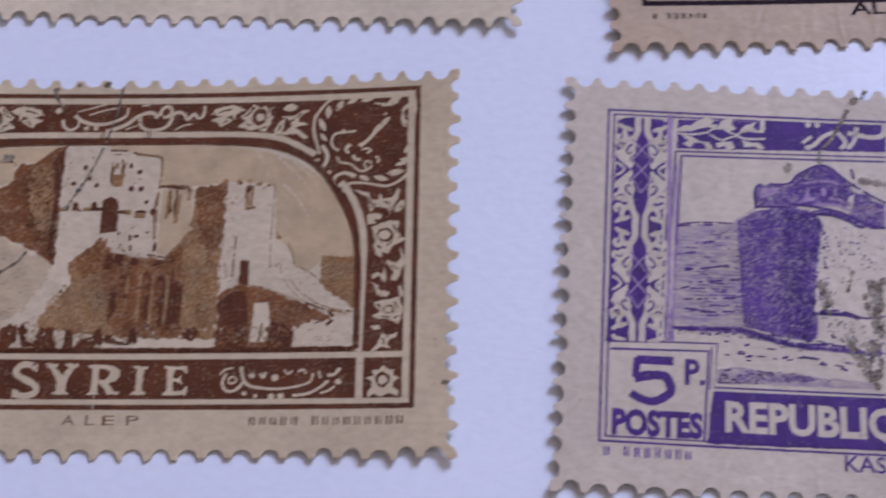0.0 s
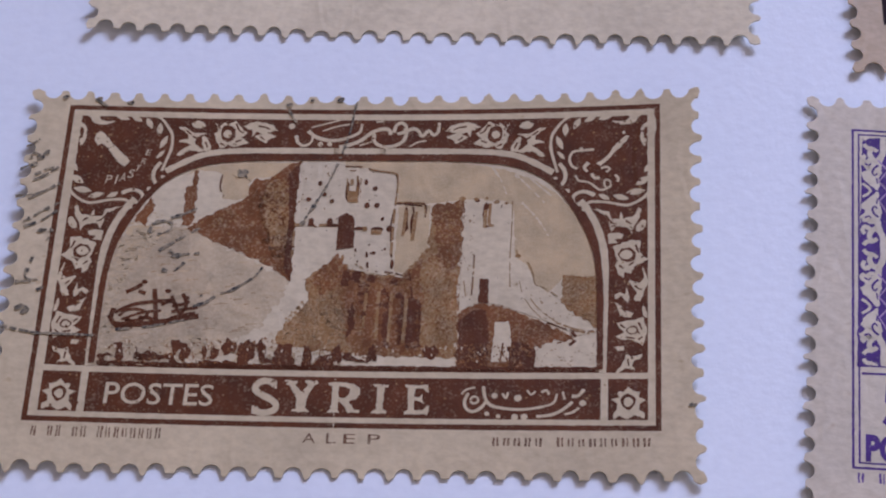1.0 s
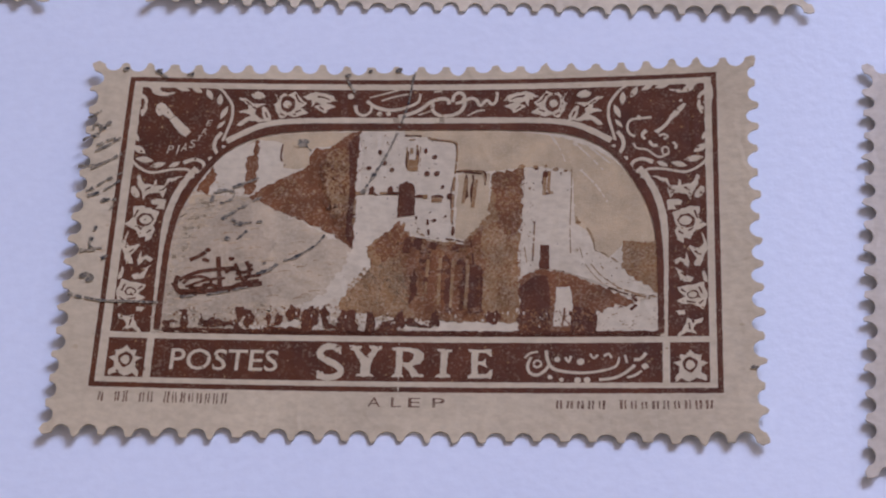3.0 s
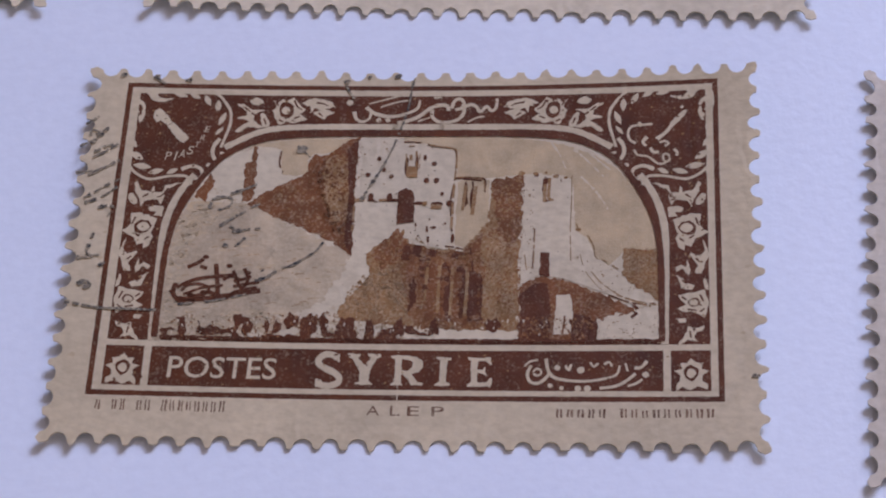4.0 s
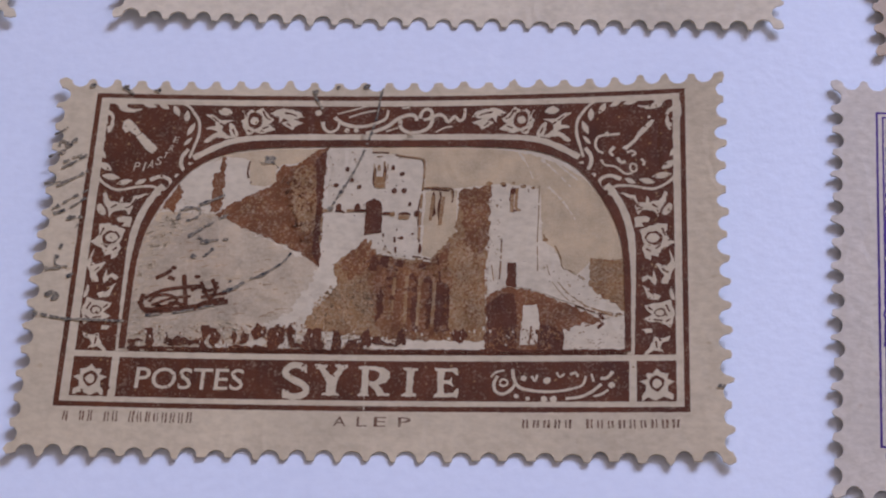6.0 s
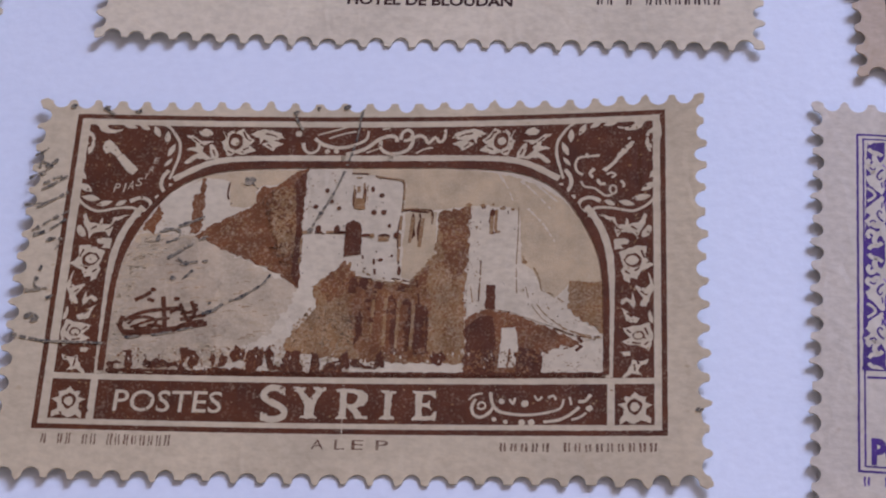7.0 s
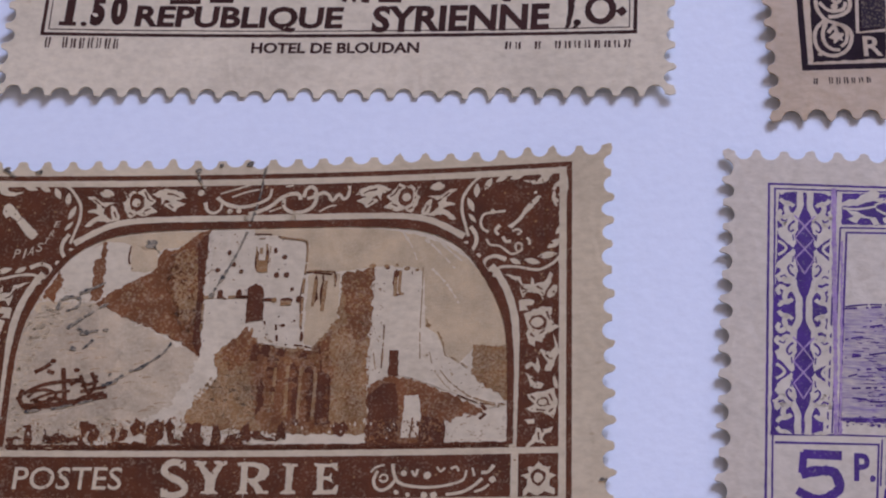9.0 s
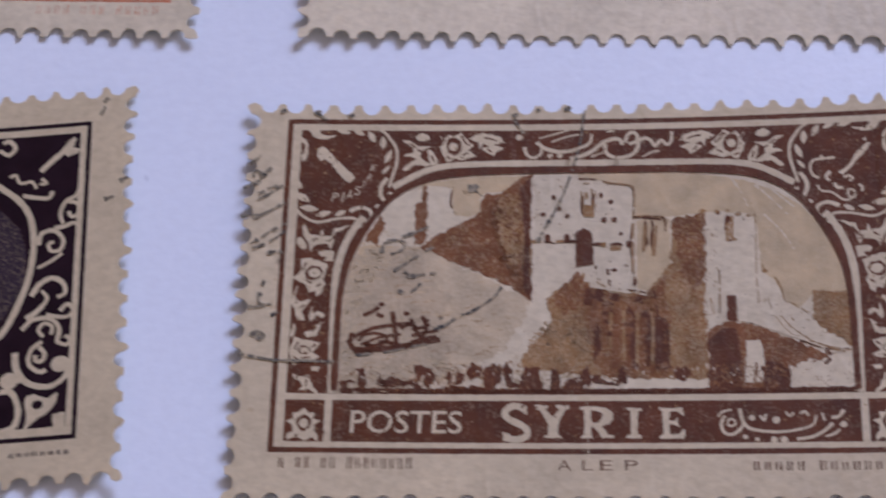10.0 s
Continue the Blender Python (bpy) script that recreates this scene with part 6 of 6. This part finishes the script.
# ---- dark stamp beyond ----
right = Stamp("dark violet-black stamp on dull paper with a lifted edge", 47.05, 25.35, 1.6, (-1.85, -3.05, 33.8, 22.6), (0.30, 0.25, 1.3, 0.5), 0.08, paper_dull)
right.sheet_of_paper(6)
pen = []
rim(pen, 0, 0, 32, 20, 0.36)
area(pen, [(0.66, 0.52), (4.72, 0.62), (5.27, 6.70), (0.81, 6.77)])
box(pen, 5.6, 0.85, 31.1, 19.1)
right.printed("border", pen, 1, ink_black)
pen = []
line(pen, [(1.08, 4.58), (1.13, 3.97), (1.53, 3.29), (2.21, 2.98), (2.76, 2.67), (2.94, 2.14), (2.72, 1.40), (2.17, 0.96), (1.54, 0.94), (1.02, 1.32), (0.85, 2.02), (1.00, 2.69), (1.46, 3.21)], 0.22)
line(pen, [(1.58, 3.14), (1.33, 2.39), (1.41, 1.72), (1.76, 1.34), (2.23, 1.26)], 0.24, 0.8)
line(pen, [(1.88, 2.83), (2.36, 2.90), (2.68, 2.44), (2.59, 1.77), (2.28, 1.48)], 0.20)
area(pen, [(2.13, 2.75), (2.29, 2.38), (2.54, 2.30), (2.39, 2.07), (2.43, 1.78), (2.19, 1.93), (1.97, 1.63), (1.90, 1.97), (1.63, 2.09), (1.90, 2.31)])
line(pen, [(1.73, 3.44), (2.31, 3.50), (2.85, 3.80), (3.03, 4.40), (2.87, 4.86)], 0.24)
line(pen, [(1.29, 4.43), (1.64, 3.97), (2.08, 3.81), (2.61, 3.95), (2.77, 4.41)], 0.22)
line(pen, [(1.96, 4.72), (2.25, 4.34), (2.53, 4.64)], 0.22)
dot(pen, 2.11, 4.11, 0.2)
line(pen, [(0.97, 1.06), (1.15, 0.91)], 0.16)
line(pen, [(3.46, 5.21), (3.29, 2.36), (4.88, 2.47)], 0.2, curved=False)
line(pen, [(1.63, 2.40), (1.98, 2.77), (2.19, 2.24)], 0.22)
right.printed("scrollwork", pen, 2, paper_dull, "pale scrollwork")
pen = []
area(pen, [(3.56, 2.65), (4.90, 2.69), (5.27, 6.70), (3.78, 6.73)])
right.printed("view", pen, 3, ink_black_mid, "grey hatched view")
pen = []
(ax, ay), (bx, by) = [(3.53, 0.81), (4.60, 2.11)]
word(pen, "R", ax, ay, bx, by, 0.02)
right.printed("lettering", pen, 2, paper_dull, "pale capital letter")
pen = []
bars(pen, 0.55, -0.90, 3.90, -0.48, 8, 8, (1,))
right.stuff("imprint", pen, 1, ink_black)
pen = []
word(pen, "AL", 12.23, -0.84, 14.32, 0.06, 0.02)
right.lettered(pen, 1, ink_black)

# ---- dark scroll stamp beside ----
left = Stamp("black-violet stamp with curling scrollwork beside brown one", -10.35, 0.32, 3.35, (-35.9, -2.45, 2.45, 21.4), (0.3, 0.75, 0.3, 0.35), 0.1, paper_main)
left.sheet_of_paper(7)
pen = []
rim(pen, -34, 0, 0, 19.4, 0.26)
box(pen, -33.3, 0.75, -0.62, 18.7)
left.printed("border", pen, 1, ink_black)
pen = []
area(pen, [(-6.30, 15.32), (-4.87, 13.89), (-3.82, 12.81), (-3.39, 11.37), (-3.29, 9.96), (-3.67, 8.61), (-4.37, 7.43), (-5.56, 6.36)])
left.printed("view", pen, 2, ink_black_mid, "grey oval view")
pen = []
line(pen, [(-6.04, 16.21), (-4.99, 15.41), (-3.95, 14.54), (-3.28, 13.48), (-2.99, 12.04), (-3.01, 10.64), (-3.24, 9.27), (-3.76, 7.76), (-4.31, 6.61), (-4.89, 5.98)], 0.36)
line(pen, [(-2.83, 16.34), (-2.16, 17.02), (-1.47, 17.62)], 0.3, 1.3)
area(pen, [(-1.73, 17.57), (-1.43, 18.06), (-1.00, 18.48), (-0.82, 18.31), (-1.02, 17.81), (-0.55, 17.62), (-0.80, 17.35), (-1.31, 17.17)])
line(pen, [(-4.59, 16.10), (-4.27, 16.23), (-3.97, 15.69), (-3.31, 15.72), (-3.02, 15.26)], 0.2)
line(pen, [(-3.78, 14.88), (-2.98, 14.68), (-2.26, 14.62), (-2.09, 15.04)], 0.26)
line(pen, [(-2.74, 15.89), (-2.45, 15.58), (-2.84, 15.54)], 0.2)
line(pen, [(-5.32, 17.92), (-4.77, 17.58), (-4.40, 18.00), (-4.77, 18.47), (-5.15, 18.35)], 0.26)
line(pen, [(-0.47, 15.21), (-0.69, 14.65), (-1.26, 14.33), (-1.54, 13.56), (-1.36, 12.91)], 0.24)
line(pen, [(-1.26, 14.33), (-0.60, 14.13), (-0.50, 13.55), (-0.87, 13.30), (-1.09, 13.67)], 0.24)
line(pen, [(-1.86, 12.66), (-1.22, 12.75), (-0.72, 12.93), (-0.37, 12.47)], 0.3, 0.6)
line(pen, [(-2.70, 11.67), (-2.56, 12.36), (-1.85, 12.52), (-1.30, 11.91), (-1.45, 11.29), (-1.96, 11.26), (-2.12, 11.69), (-1.81, 11.81)], 0.3, 0.7)
line(pen, [(-2.67, 10.26), (-1.92, 10.63), (-1.31, 11.07)], 0.2)
line(pen, [(-2.93, 8.55), (-2.53, 9.21), (-1.85, 9.58), (-1.19, 9.25), (-1.02, 8.62), (-1.45, 8.38)], 0.34, 0.7)
line(pen, [(-3.15, 7.20), (-2.48, 7.67), (-2.02, 8.35), (-2.37, 8.86)], 0.36, 0.5)
line(pen, [(-1.27, 7.54), (-0.85, 7.92), (-0.51, 7.55), (-0.80, 7.17), (-1.43, 7.21), (-2.02, 7.39)], 0.26, 0.8)
line(pen, [(-3.35, 6.54), (-2.76, 7.11), (-1.81, 7.11), (-1.26, 6.52), (-1.33, 5.72)], 0.26)
line(pen, [(-1.68, 6.15), (-1.65, 6.62), (-2.11, 6.86), (-2.40, 6.47), (-2.11, 6.05)], 0.22)
line(pen, [(-1.40, 5.73), (-0.81, 5.48), (-0.58, 5.80), (-0.91, 6.03)], 0.24)
line(pen, [(-3.63, 5.22), (-3.49, 4.21), (-2.80, 3.37), (-1.66, 3.09), (-0.81, 3.56), (-0.61, 4.20)], 0.4, 0.7)
dot(pen, -1.06, 4.37, 0.55, 0.48)
line(pen, [(-2.16, 5.78), (-2.75, 5.29), (-2.82, 4.49), (-2.22, 3.99), (-1.85, 4.09)], 0.26)
line(pen, [(-2.33, 5.46), (-1.99, 5.10), (-2.08, 4.64), (-2.46, 4.67), (-2.48, 5.00)], 0.26)
dot(pen, -3.88, 3.58, 0.5)
line(pen, [(-4.34, 2.95), (-3.71, 2.91), (-3.26, 1.90), (-3.43, 0.94), (-4.15, 0.66)], 0.34)
area(pen, [(-2.92, 2.39), (-2.50, 2.69), (-1.74, 2.44), (-1.13, 2.72), (-1.27, 2.02), (-1.74, 1.53), (-2.27, 1.18), (-2.91, 0.58), (-2.78, 1.34)], True)
area(pen, [(-1.36, 1.50), (-0.68, 1.52), (-0.63, 0.74), (-1.31, 0.72)])
dot(pen, -3.33, 3.74, 0.32)
left.printed("scrollwork", pen, 3, paper_main, "pale curling scrollwork")
pen = []
dot(pen, -2.21, 2.08, 0.3, 0.26)
left.printed("flower_eye", pen, 4, ink_black)
pen = []
bars(pen, -3.66, -0.84, -0.20, -0.57, 8, 11)
left.stuff("imprint", pen, 1, ink_black_mid)
pen = []
for pts in ([(0.95, 14.22), (1.46, 14.40)], [(1.80, 15.31), (2.25, 15.56)], [(0.66, 20.59), (0.91, 20.87)], [(0.51, 19.77), (0.75, 20.28)]):
    line(pen, pts, 0.3, 0.6, rough=0.1)
left.stuff("postmark", pen, 6, ink_cancel)

# ---- orange stamp, upper corner ----
upleft = Stamp("cream stamp printed in orange, faint imprint below frame", -7.95, 26.6, -3, (-35.0, -1.35, 2.0, 22.0), (0.3, 0.45, 0.3, 0.3), 0.07, paper_pale)
upleft.sheet_of_paper(8)
pen = []
ox, oy = 0.28, 1.13
rim(pen, ox - 32, oy - 0.1, ox, oy + 19.5, 0.16)
rim(pen, ox - 31.2, oy + 0.9, ox - 0.8, oy + 18.6, 0.5)
upleft.printed("border", pen, 1, ink_orange)
pen = []
bars(pen, -7.82, 0.16, -0.22, 0.81, 14, 12, (4, 8))
upleft.stuff("imprint", pen, 1, ink_orange_pale)
